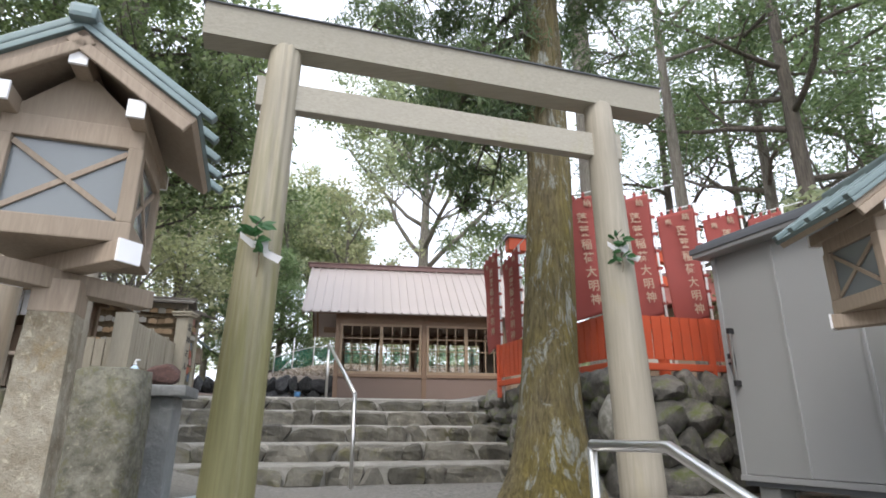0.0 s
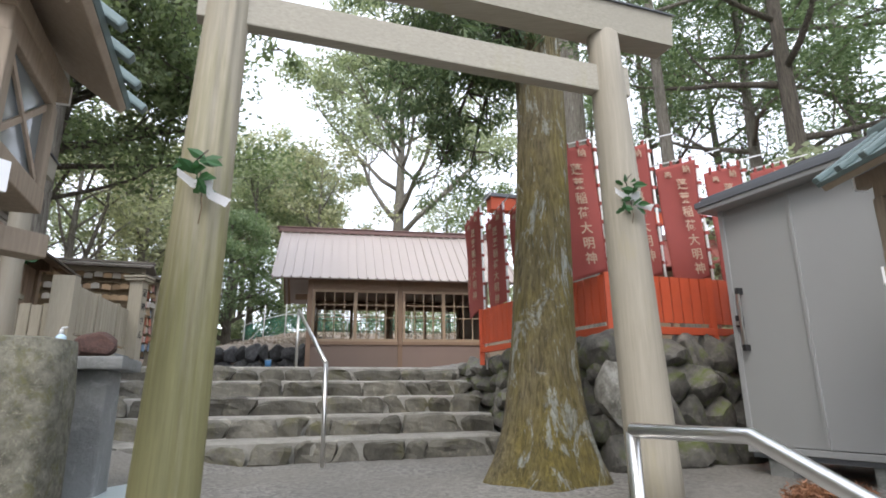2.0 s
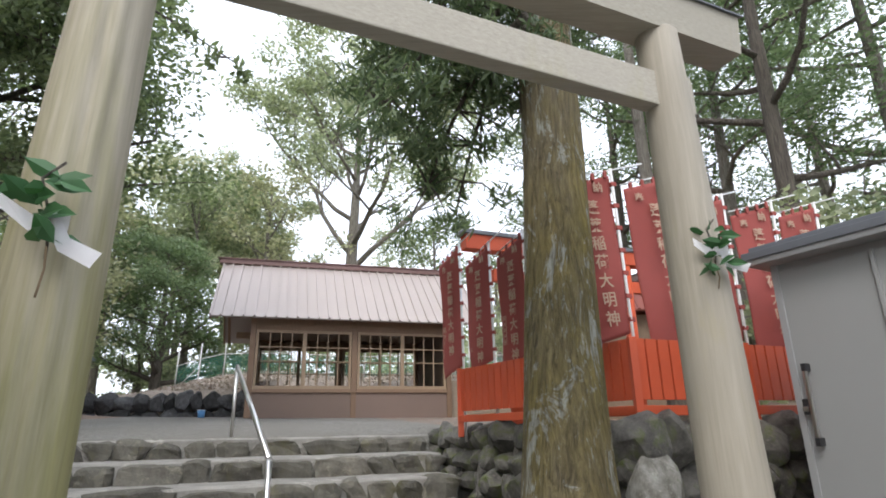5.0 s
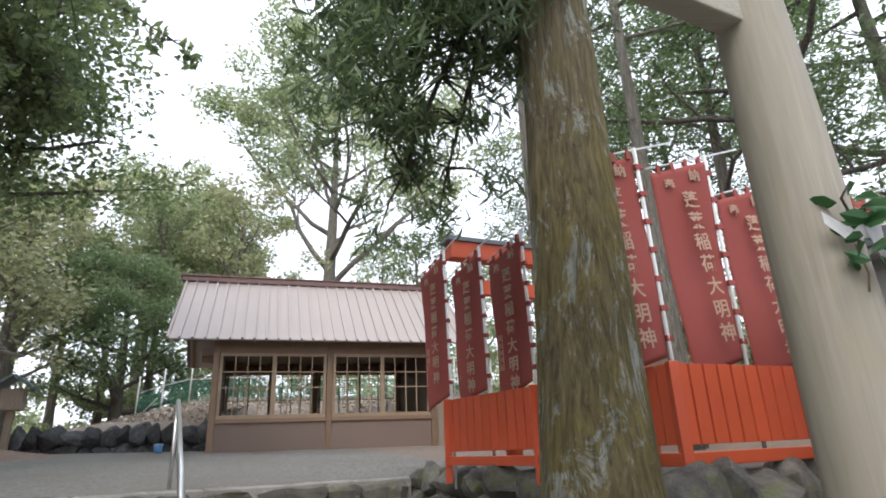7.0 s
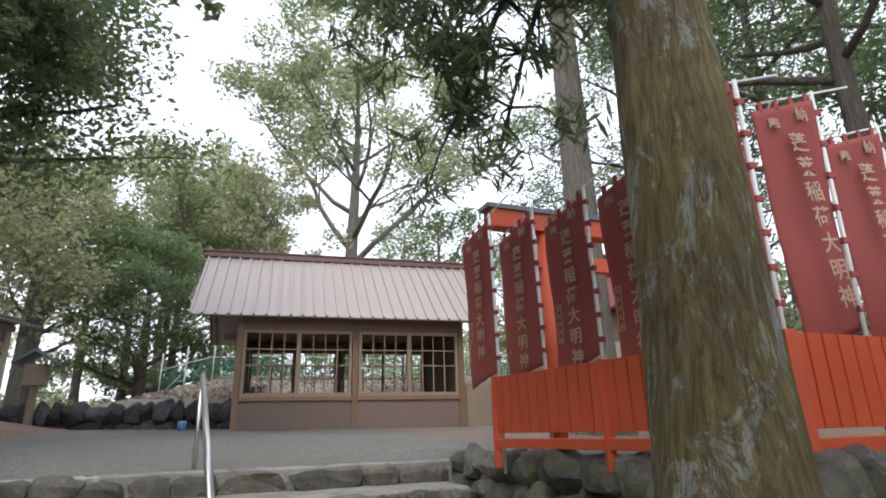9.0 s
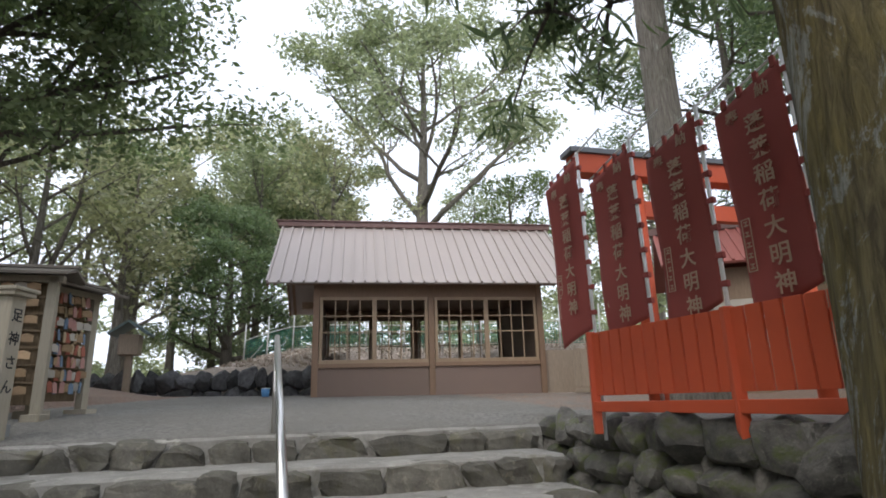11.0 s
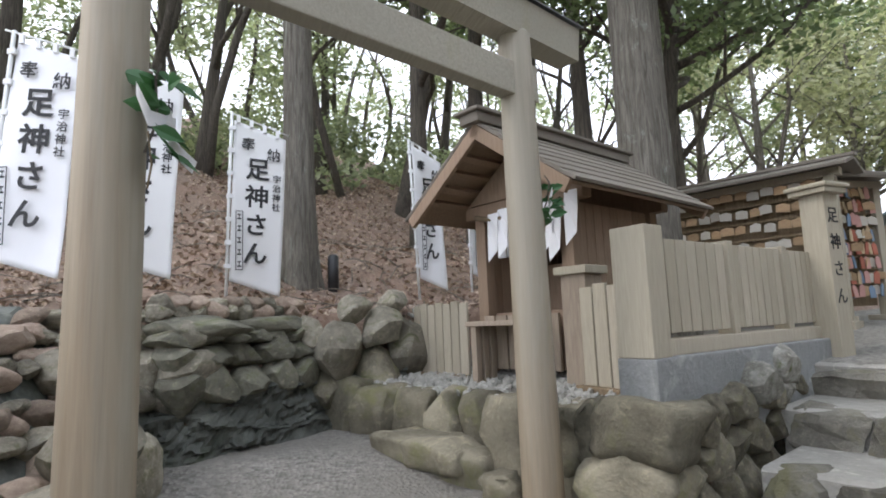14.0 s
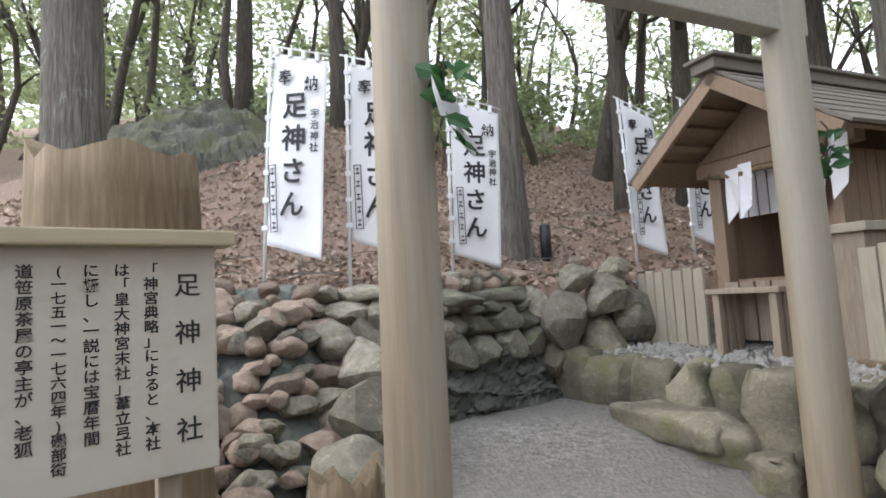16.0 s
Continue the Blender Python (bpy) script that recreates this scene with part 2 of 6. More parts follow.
ROOFRED = mat_plain("red_roof_tile", (0.34, 0.11, 0.09), 0.6, 0, 0.15)
STUMPLIGHT = mat_wood("pale_rail_wood", (0.45, 0.38, 0.26), (0.34, 0.28, 0.19), (1, 12, 12), 0.75, 0.03)
NET = mat_plain("green_net", (0.05, 0.26, 0.20), 0.8)
STUMP = mat_wood("old_stump_wood", (0.25, 0.185, 0.115), (0.10, 0.07, 0.04), (9, 9, 0.7), 0.9, 0.05)
BARK = mat_bark("mossy_cedar_bark", (0.24, 0.205, 0.14), (0.075, 0.06, 0.04), (0.27, 0.215, 0.055), 0.9, 0.95)
BARK2 = mat_bark("grey_bark", (0.31, 0.285, 0.24), (0.13, 0.115, 0.095), (0.19, 0.19, 0.13), 0.2, 0.6)
BARK3 = mat_bark("dark_bark", (0.19, 0.165, 0.135), (0.08, 0.068, 0.056), (0.14, 0.135, 0.09), 0.25, 0.2)
LEAF_CAM = mat_leaf("camphor_leaf", (0.19, 0.22, 0.145), (0.40, 0.43, 0.30), 0.45)
LEAF_DARK = mat_leaf("dark_evergreen_leaf", (0.10, 0.135, 0.075), (0.24, 0.29, 0.16), 0.48)
LEAF_CEDAR = mat_leaf("cedar_needle", (0.075, 0.115, 0.065), (0.18, 0.235, 0.125), 0.4)
LEAF_SOFT = mat_leaf("soft_cedar_leaf", (0.11, 0.16, 0.095), (0.25, 0.32, 0.19), 0.45)
LEAF_PALE = mat_leaf("pale_spring_leaf", (0.25, 0.255, 0.17), (0.45, 0.45, 0.31), 0.42)
LEAF_FIELD = mat_leaf("pale_fallen_leaf", (0.30, 0.24, 0.19), (0.62, 0.54, 0.46), 0.05)
LEAF_DRY = mat_leaf("fallen_leaf", (0.17, 0.10, 0.07), (0.52, 0.41, 0.32), 0.05)
LEAF_SAK = mat_leaf("glossy_sakaki_leaf", (0.02, 0.07, 0.025), (0.06, 0.17, 0.05), 0.15)


# ---- building helpers ----
def thing(name, label="", category="", group="", kind="", at=(0, 0, 0), turn=0.0):
    ob = new(name)
    ob.empty_display_size = 0.1
    ob.matrix_basis = pose(*at, 0, 0, turn)
    return tagged(ob, label, category, group, kind)


def part(name, bm, material, parent=None, label="", smooth=False):
    me = bpy.data.meshes.new(name)
    if smooth:
        for f in bm.faces:
            f.smooth = True
    bm.to_mesh(me)
    bm.free()
    me.materials.append(material)
    ob = new(name, me)
    ob.parent = parent
    return tagged(ob, label)


def box(bm, lo, hi, m=None, bevel=0.0):
    """A box between two corners, moved by m, with its edges rounded by bevel."""
    c = [(a + b) / 2 for a, b in zip(lo, hi)]
    s = [abs(b - a) for a, b in zip(lo, hi)]
    g = bmesh.ops.create_cube(bm, size=1, matrix=Matrix.Translation(c) @ Matrix.Diagonal((*s, 1)))
    vs = g["verts"]
    if bevel:
        es = list({e for v in vs for e in v.link_edges})
        r = bmesh.ops.bevel(bm, geom=es, offset=bevel, segments=2, affect="EDGES", profile=0.6)
        vs = list({v for f in r["faces"] for v in f.verts} | {v for v in vs if v.is_valid})
    if m is not None:
        bmesh.ops.transform(bm, matrix=m, verts=vs)
    return vs


def beam(name, lo, hi, material, parent=None, m=None, bevel=0.006, label=""):
    bm = bmesh.new()
    box(bm, lo, hi, m, bevel)
    return part(name, bm, material, parent, label)


def tube(bm, pts, radii, sides=12, cap=True, wob=0.0, rng=None):
    """A tapering tube along points."""
    rings = []
    n = len(pts)
    pts = [Vector(p) for p in pts]
    ref = Vector((0.31, 0.95, 0.05))
    for i, p in enumerate(pts):
        d = (pts[min(i + 1, n - 1)] - pts[max(i - 1, 0)]).normalized()
        a = d.cross(ref)
        if a.length < 0.05:
            a = d.cross(Vector((1, 0, 0)))
        a.normalize()
        b = d.cross(a)
        r = radii[i] if not isinstance(radii, (int, float)) else radii
        ring = []
        for k in range(sides):
            q = 2 * math.pi * k / sides
            rr = r * (1 + (rng.uniform(-wob, wob) if rng else 0))
            ring.append(bm.verts.new(p + (a * math.cos(q) + b * math.sin(q)) * rr))
        rings.append(ring)
    for r0, r1 in zip(rings, rings[1:]):
        for k in range(sides):
            f = bm.faces.new((r0[k], r0[(k + 1) % sides], r1[(k + 1) % sides], r1[k]))
            f.smooth = True
    if cap:
        bm.faces.new(rings[0][::-1])
        bm.faces.new(rings[-1])


def rod(name, pts, radii, material, parent=None, sides=12, label=""):
    bm = bmesh.new()
    tube(bm, pts, radii, sides)
    bmesh.ops.recalc_face_normals(bm, faces=bm.faces)
    return part(name, bm, material, parent, label)


def rock_mesh(name, seed, material, flat=1.0, rough=0.35, sub=3, boxy=0.0):
    """A rounded or blocky stone about 1 across."""
    bm = bmesh.new()
    bmesh.ops.create_icosphere(bm, subdivisions=sub, radius=0.5)
    off = Vector((seed * 3.7, seed * 1.9, seed * 5.3))
    rg = random.Random(seed * 17)
    planes = []
    for k in range(int(6 + boxy * 26)):
        d = Vector((rg.gauss(0, 1), rg.gauss(0, 1), rg.gauss(0, 1))).normalized()
        planes.append((d, rg.uniform(0.28, 0.43)))
    for v in bm.verts:
        p = v.co * (1 + noise.noise(v.co * 1.9 + off) * rough)
        # cleft faces
        for d, h in planes:
            k = p.dot(d) - h
            if k > 0:
                p -= d * k * 0.97
        p += noise.noise_vector(p * 6 + off) * 0.018 + noise.noise_vector(p * 15 + off) * 0.008
        v.co = p * 1.2
        v.co.z *= flat
    for f in bm.faces:
        f.smooth = True
    me = bpy.data.meshes.new(name)
    bm.to_mesh(me)
    bm.free()
    me.set_sharp_from_angle(angle=radians(26))
    me.materials.append(material)
    return me


def rocks_of(material, n=6, **kw):
    return [rock_mesh("stone_" + material.name, i + 1, material, **kw) for i in range(n)]


def put_rock(name, meshes, rng, at, size, parent, tilt=0.3, turn=None):
    ob = new(name, rng.choice(meshes))
    ob.parent = parent
    e = Euler((rng.uniform(-tilt, tilt), rng.uniform(-tilt, tilt), rng.uniform(0, 6.28) if turn is None else turn))
    ob.matrix_basis = Matrix.LocRotScale(at, e, size)
    return ob


def word(name, text, size, material, parent, m, line=1.0, bold=0.0):
    """Characters under one another, lying flat on a surface."""
    cu = bpy.data.curves.new(name, "FONT")
    cu.body, cu.size, cu.space_line, cu.offset, cu.extrude = "\n".join(text), size, line, bold, 0.0012
    cu.align_x, cu.align_y = "CENTER", "TOP"
    cu.resolution_u = 3
    cu.materials.append(material)
    ob = new(name, cu)
    ob.parent = parent
    ob.matrix_basis = m
    return ob


# ---- the plan: the precinct's own axes, u along the steps, v up them ----
OX, OY, ANG = -0.86, 6.39, radians(21)
CU, SU = math.cos(ANG), math.sin(ANG)
PRE = pose(OX, OY, 0, 0, 0, 21)


def uv(x, y):
    dx, dy = x - OX, y - OY
    return dx * CU + dy * SU, -dx * SU + dy * CU


def xy(u, v):
    return OX + u * CU - v * SU, OY + u * SU + v * CU


def sm(a, b, x):
    t = min(1.0, max(0.0, (x - a) / (b - a)))
    return t * t * (3 - 2 * t)


STEP_V, STEP_H = (0.12, 0.72, 1.32, 1.92, 2.52), 0.195
LOW_V = (-3.6, -4.15, -4.7, -5.25)


def height(x, y):
    """The lie of the land."""
    u, v = uv(x, y)
    terrace = -0.05 + 0.05 * sm(-2.0, -0.3, v)
    path = 0.58 * min(1.0, max(0.0, (-1.6 - x) / 3.25))
    z = terrace + path
    low = -0.85 * sm(-3.5, -5.3, v) if v < -3.5 else 0.0
    if -1.15 < u < 1.45 and v < -3.5:
        z = -0.05 + low - 0.12 * sm(-3.5, -3.7, v)
    elif v < -5.0:
        z = z - 0.8 * sm(-5.0, -5.6, v)
    plateau = 0.975 + 0.053 * max(0.0, v - 2.5)
    z += (plateau - z) * sm(2.45, 2.62, v) if u > -2.45 and u < 2.2 else 0.0
    if u >= 2.2:
        z += (max(1.06, plateau) - z) * sm(-1.0, -0.85, v)
    if u <= -2.45:
        k = sm(0.8, 0.95, v)
        z += (max(0.87, 0.87 + 0.08 * (v - 1.0)) - z) * k
        z += (plateau - z) * sm(3.0, 3.6, v)
    # the hill behind the flags
    edge = -5.12 - 0.75 * sm(4.2, 5.6, y) - 0.6 * sm(7.5, 9.5, y)
    if x < edge:
        far = edge - x
        fade = 1 - sm(9.5, 15.0, y) * 0.85
        hill = 1.42 + 0.42 * (far - 0.9 * (1 - math.exp(-far / 0.9))) * fade + 0.5 * noise.noise(Vector((x * 0.45, y * 0.45, 0))) * sm(0.3, 3, far)
        # a rocky brow above the notice board
        hill += 1.25 * math.exp(-((x + 10.6) / 2.0) ** 2 - ((y - 0.9) / 2.5) ** 2)
        hill = min(hill, 9 + 0.05 * far)
        z += (hill - z) * sm(0.0, 0.22, far)
    # the litter-covered field beyond the pavilion
    if y > 15.9 and x > -40:
        f = 0.55 * sm(16.05, 16.4, y) * (1 if x < -4.1 else sm(19.2, 20.5, y)) + (0.12 if x < -4.1 else 0.12 * sm(18.6, 20, y)) * min(6.0, max(0, y - 16.5)) + 0.03 * max(0, y - 22.5) + 0.12 * sm(16.0, 17.0, y) * noise.noise(Vector((x * 0.3, y * 0.3, 3)))
        z += f * (1 if x > edge else 1 - sm(0, 3, edge - x))
    if x > 4.5:
        z += 0.16 * (x - 4.5) * sm(7, 11, y)
    return z


def litter(x, y):
    u, v = uv(x, y)
    a = 1.0 if x < -5.17 - 0.75 * sm(4.2, 5.6, y) - 0.6 * sm(7.5, 9.5, y) else 0.0
    a = max(a, sm(16.0, 16.2, y) if x < -4.0 else sm(18.6, 19.4, y))
    a = max(a, sm(3.2, 4.2, x) * 0.8 if v > -0.9 else 0)
    a = max(a, sm(2.9, 3.4, u) * sm(-3.9, -3.0, v) * 0.45)
    return a


def axis(lo, hi, a, b, fine):
    """Close-set lines from a to b, wider and wider beyond."""
    s = list(np.arange(a, b, fine))
    st, p = fine, b
    while p < hi:
        s.append(p)
        st *= 1.22
        p += st
    s.append(hi)
    st, p, left = fine, a, []
    while p > lo:
        st *= 1.22
        p -= st
        left.append(max(p, lo))
    return left[::-1] + s


gx, gy = axis(-900, 900, -9, 6, 0.13), axis(-900, 900, -1.5, 18, 0.13)
verts = [(x, y, height(x, y)) for y in gy for x in gx]
nx = len(gx)
faces = [(j * nx + i, j * nx + i + 1, (j + 1) * nx + i + 1, (j + 1) * nx + i) for j in range(len(gy) - 1) for i in range(nx - 1)]
gm = bpy.data.meshes.new("ground")
gm.from_pydata(verts, [], faces)
att = gm.attributes.new("litter", "FLOAT", "POINT")
att.data.foreach_set("value", [litter(x, y) for x, y, _ in verts])
dry = gm.attributes.new("dry", "FLOAT", "POINT")
dry.data.foreach_set("value", [sm(15.5, 16.2, y) for x, y, _ in verts])
gm.polygons.foreach_set("use_smooth", [True] * len(gm.polygons))
gm.materials.append(GROUND)
tagged(new("ground", gm), "grey gravel precinct with brown leaf litter on the slope", "ground", kind="structure")


# ---- stone steps ----
def stone_block(bm, lo, hi, rng, rough=0.075, slants=(0.0, 0.0), cuts=3):
    """One roughly squared stone."""
    vs = box(bm, lo, hi)
    es = list({e for v in vs for e in v.link_edges})
    r = bmesh.ops.subdivide_edges(bm, edges=es, cuts=cuts, use_grid_fill=True)
    vs = list({v for f in bm.faces for v in f.verts})
    cx = [(a + b) / 2 for a, b in zip(lo, hi)]
    off = Vector((rng.uniform(0, 99), rng.uniform(0, 99), 0))
    for v in vs:
        d = Vector([(v.co[k] - cx[k]) / (abs(hi[k] - lo[k]) / 2) for k in range(3)])
        # worn corners
        corner = sum(abs(d[k]) ** 6 for k in range(3))
        shrink = 0.026 * max(0.0, corner - 1.0)
        nz = noise.noise_vector(v.co * 5 + off) * rough
        nz.z *= 0.4
        nz += noise.noise_vector(v.co * 17 + off) * rough * 0.22
        side = slants[1] if d.x > 0 else slants[0]
        v.co += nz - Vector((d.x, d.y, d.z)) * shrink * 0.7 + Vector((side * abs(d.x) * d.z, 0, 0))


def step_stones(parent, u0, u1, v, z0, z1, rng, depth=0.3, face=-1):
    u, sl = u0, 0.0
    while u < u1 - 0.08:
        w = min(rng.choice((rng.uniform(0.2, 0.4), rng.uniform(0.35, 0.7))), u1 - u)
        sr = rng.uniform(-0.05, 0.05)
        if u1 - (u + w) < 0.14:
            w = u1 - u
        bm = bmesh.new()
        zt = z1 + rng.uniform(-0.035, 0.008)
        stone_block(bm, (u + 0.002, v + rng.uniform(-0.03, 0.03), z0 - 0.06), (u + w - 0.002, v + depth, zt), rng, 0.075, (sl, sr))
        part("stone", bm, STEP, parent)
        u, sl = u + w, sr


def tread_slab(parent, u0, u1, v0, v1, zb, zt, seed):
    """Mortared tread with a wavering front edge."""
    bm = bmesh.new()
    n = 40
    cols = []
    for k in range(n + 1):
        u = u0 + (u1 - u0) * k / n
        f = v0 + 0.05 * noise.noise(Vector((u * 3.5, seed, 0))) + 0.02 * noise.noise(Vector((u * 11, seed, 0)))
        dz = 0.008 * noise.noise(Vector((u * 2, seed, 5)))
        cols.append([bm.verts.new(p) for p in ((u, f, zb), (u, f, zt - 0.018 + dz), (u, f + 0.03, zt + dz), (u, v1, zt + 0.004 + dz), (u, v1, zb))])
    for a, b in zip(cols, cols[1:]):
        for j in range(4):
            bm.faces.new((a[j], b[j], b[j + 1], a[j + 1]))
    bm.faces.new(cols[0]), bm.faces.new(cols[-1][::-1])
    bmesh.ops.recalc_face_normals(bm, faces=bm.faces)
    part("tread", bm, TREAD, parent)


rng = random.Random(5)
steps = thing("steps_upper", "broad rough-stone steps with pale mortared treads", "steps", kind="structure", at=(OX, OY, 0), turn=21)
ENDS = [(-2.05, 1.82), (-2.08, 1.9), (-2.15, 1.98), (-2.25, 2.06), (-2.3, 2.15)]
for i, v in enumerate(STEP_V):
    z1, z0 = STEP_H * (i + 1), STEP_H * i
    step_stones(steps, ENDS[i][0], ENDS[i][1], v, z0, z1, rng)
    back = STEP_V[i + 1] + 0.1 if i < 4 else v + 0.55
    tread_slab(steps, ENDS[i][0], ENDS[i][1], v + 0.075, back, z0 - 0.1, z1 + 0.002, i + 1)

low = thing("steps_lower", "grey stone steps up to the gateway terrace", "steps", kind="structure", at=(OX, OY, 0), turn=21)
for i, v in enumerate(LOW_V):
    z1 = -0.05 - 0.2 * i
    step_stones(low, -1.15, 1.45, v, z1 - 0.2, z1, rng)
    if i:
        tread_slab(low, -1.15, 1.45, v + 0.075, LOW_V[i - 1] + 0.1, z1 - 0.25, z1 + 0.002, i + 9)


# ---- gateways of round wooden pillars ----
def torii(name, label, left, right, z_l, z_r, top, r_base, r_top, nuki_lo, nuki_hi, beam_h, over_l, over_r, mat, lean=0.05, mat_r=None, split=False):
    ob = thing(name, label, "gate")
    a, b = Vector((*left, 0)), Vector((*right, 0))
    d = (b - a).normalized()
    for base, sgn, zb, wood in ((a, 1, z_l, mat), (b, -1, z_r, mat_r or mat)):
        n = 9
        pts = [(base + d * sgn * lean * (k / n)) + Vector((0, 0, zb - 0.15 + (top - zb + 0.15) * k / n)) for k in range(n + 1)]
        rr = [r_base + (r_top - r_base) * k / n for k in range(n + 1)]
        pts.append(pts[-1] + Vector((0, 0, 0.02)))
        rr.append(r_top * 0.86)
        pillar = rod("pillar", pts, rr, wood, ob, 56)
        if split and sgn > 0:
            # an old drying split, with a paler ridge of sapwood beside it
            for v in pillar.data.vertices:
                mid_p = min(pts, key=lambda p: abs(p.z - v.co.z))
                o = Vector((v.co.x - mid_p.x, v.co.y - mid_p.y, 0))
                th = math.atan2(o.y, o.x)
                v.co += o * (-0.17 * math.exp(-((th + 1.05) / 0.07) ** 2) + 0.05 * math.exp(-((th + 0.85) / 0.13) ** 2) - 0.07 * math.exp(-((th + 0.55) / 0.1) ** 2))
    ang = math.degrees(math.atan2(d.y, d.x))
    m = pose(a.x, a.y, 0, 0, 0, ang)
    span = (b - a).length
    beam("tie_beam", (0.0 + lean - r_top * 1.5, -0.045, nuki_lo), (span - lean + r_top * 1.5, 0.045, nuki_hi), BEAM, ob, m, 0.008)
    # the lintel has five faces and a thin metal cap
    bm = bmesh.new()
    w = r_top * 1.05
    prof = [(-w * 0.8, top - 0.01), (w * 0.8, top - 0.01), (w, top + beam_h * 0.85), (0, top + beam_h), (-w, top + beam_h * 0.85)]
    ends = []
    for s in (-over_l, span + over_r):
        ends.append([bm.verts.new(m @ Vector((s, p, q))) for p, q in prof])
    for k in range(5):
        bm.faces.new((ends[0][k], ends[0][(k + 1) % 5], ends[1][(k + 1) % 5], ends[1][k]))
    bm.faces.new(ends[0][::-1]), bm.faces.new(ends[1])
    bmesh.ops.recalc_face_normals(bm, faces=bm.faces)
    part("lintel", bm, BEAM, ob)
    bm = bmesh.new()
    for sgn in (-1, 1):
        q = [(-over_l - 0.02, 0, top + beam_h + 0.006), (span + over_r + 0.02, 0, top + beam_h + 0.006), (span + over_r + 0.02, sgn * (w + 0.02), top + beam_h * 0.85 + 0.004), (-over_l - 0.02, sgn * (w + 0.02), top + beam_h * 0.85 + 0.004)]
        bm.faces.new([bm.verts.new(m @ Vector(p)) for p in q])
    bmesh.ops.recalc_face_normals(bm, faces=bm.faces)
    bmesh.ops.solidify(bm, geom=bm.faces[:], thickness=0.008)
    part("lintel_cap", bm, SHEDTRIM, ob, "thin dark metal cap")
    for s in (0.0 + lean - r_top - 0.03, span - lean + r_top + 0.03):
        beam("wedge", (s - 0.035, -0.03, nuki_hi), (s + 0.035, 0.03, nuki_hi + 0.035), BEAM, ob, m, 0.004)
    return ob, m, span


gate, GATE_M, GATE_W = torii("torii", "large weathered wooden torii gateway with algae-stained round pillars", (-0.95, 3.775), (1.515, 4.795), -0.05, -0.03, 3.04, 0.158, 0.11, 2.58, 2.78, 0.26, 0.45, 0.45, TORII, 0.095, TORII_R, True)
gate2, GATE2_M, GATE2_W = torii("torii", "slim pale wooden torii gateway before the small shrine", (-2.96, 4.21), (-3.68, 5.91), 0.22, 0.3, 2.75, 0.1, 0.082, 2.42, 2.59, 0.2, 0.4, 0.45, TORII2, 0.03)


# ---- stainless handrails ----
def handrail(name, pts, posts, r, label):
    ob = thing(name, label, "handrail")
    rod("rail", pts, r, STEEL, ob, 14)
    for x, y, z0, z1 in posts:
        rod("post", [(x, y, z0 - 0.1), (x, y, z1)], r * 0.92, STEEL, ob, 12)
    return ob


handrail("handrail", [(-0.85, 6.17, 0.86), (-1.97, 8.9, 1.76)], [(-0.85, 6.17, 0.0, 0.855), (-1.97, 8.9, 0.95, 1.75)], 0.021, "sloping stainless steel handrail with two posts on the steps")


# ---- pavilion with ribbed metal roof ----
PX0, PX1, PY0, PY1, PZ = -0.13, 4.53, 0.0, 3.1, 1.25


def window_grid(parent, name, x0, x1, z0, z1, y):
    ob = thing(name)
    ob.parent = parent
    for lo, hi in (((x0, y - 0.05, z0), (x1, y + 0.03, z0 + 0.07)), ((x0, y - 0.05, z1 - 0.06), (x1, y + 0.03, z1)), ((x0, y - 0.045, z0 + 0.07), (x0 + 0.06, y + 0.025, z1 - 0.06)), ((x1 - 0.06, y - 0.045, z0 + 0.07), (x1, y + 0.025, z1 - 0.06))):
        beam("frame", lo, hi, SASH, ob)
    mid = (x0 + x1) / 2
    beam("mullion", (mid - 0.045, y - 0.04, z0 + 0.07), (mid + 0.045, y + 0.02, z1 - 0.06), SASH, ob)
    for h0, h1 in ((x0 + 0.06, mid - 0.045), (mid + 0.045, x1 - 0.06)):
        for k in range(1, 4):
            xx = h0 + (h1 - h0) * k / 4
            beam("muntin", (xx - 0.012, y - 0.02, z0 + 0.07), (xx + 0.012, y + 0.0, z1 - 0.06), SASH, ob, None, 0.002)
        for k in (1, 2):
            zz = z1 - 0.06 - (z1 - z0 - 0.13) * k * 0.27
            beam("muntin", (h0, y - 0.022, zz - 0.012), (h1, y + 0.002, zz + 0.012), SASH, ob, None, 0.002)
    return ob


pav = thing("pavilion", "brown timber pavilion with paned windows and ribbed metal roof", "pavilion", at=(-3.58, 15.15, 0), turn=14)
mid = (PX0 + PX1) / 2
for y in (PY0, PY1):
    for x in (PX0, mid - 0.06, PX1 - 0.12):
        beam("post", (x, y - 0.06, PZ - 0.1), (x + 0.12, y + 0.06, 3.5), PAVWOOD, pav)
    for x0, x1 in ((PX0 + 0.12, mid - 0.06), (mid + 0.06, PX1 - 0.12)):
        beam("lower_panel", (x0, y - 0.03, PZ - 0.1), (x1, y + 0.03, 1.86), PANEL, pav)
        beam("sill_beam", (x0, y - 0.07, 1.86), (x1, y + 0.05, 1.94), PAVWOOD, pav)
        beam("head_beam", (x0, y - 0.05, 3.24), (x1, y + 0.05, 3.5), PAVWOOD, pav)
        zt = 3.24
        window_grid(pav, "window", x0 + 0.01, x1 - 0.01, 1.94, zt, y)
for x in (PX0 + 0.03, PX1 - 0.09):
    beam("side_wall", (x, PY0 + 0.06, PZ - 0.1), (x + 0.06, PY1 - 0.06, 3.5), PANEL, pav)
for y in (PY0, PY1):
    beam("wall_plate", (PX0 - 0.5, y - 0.07, 3.5), (PX1 + 0.35, y + 0.07, 3.66), PAVWOOD, pav)
RX0, RX1, RY, RZ, EZ, EY = -0.98, 5.25, 1.55, 5.18, 3.45, -0.5
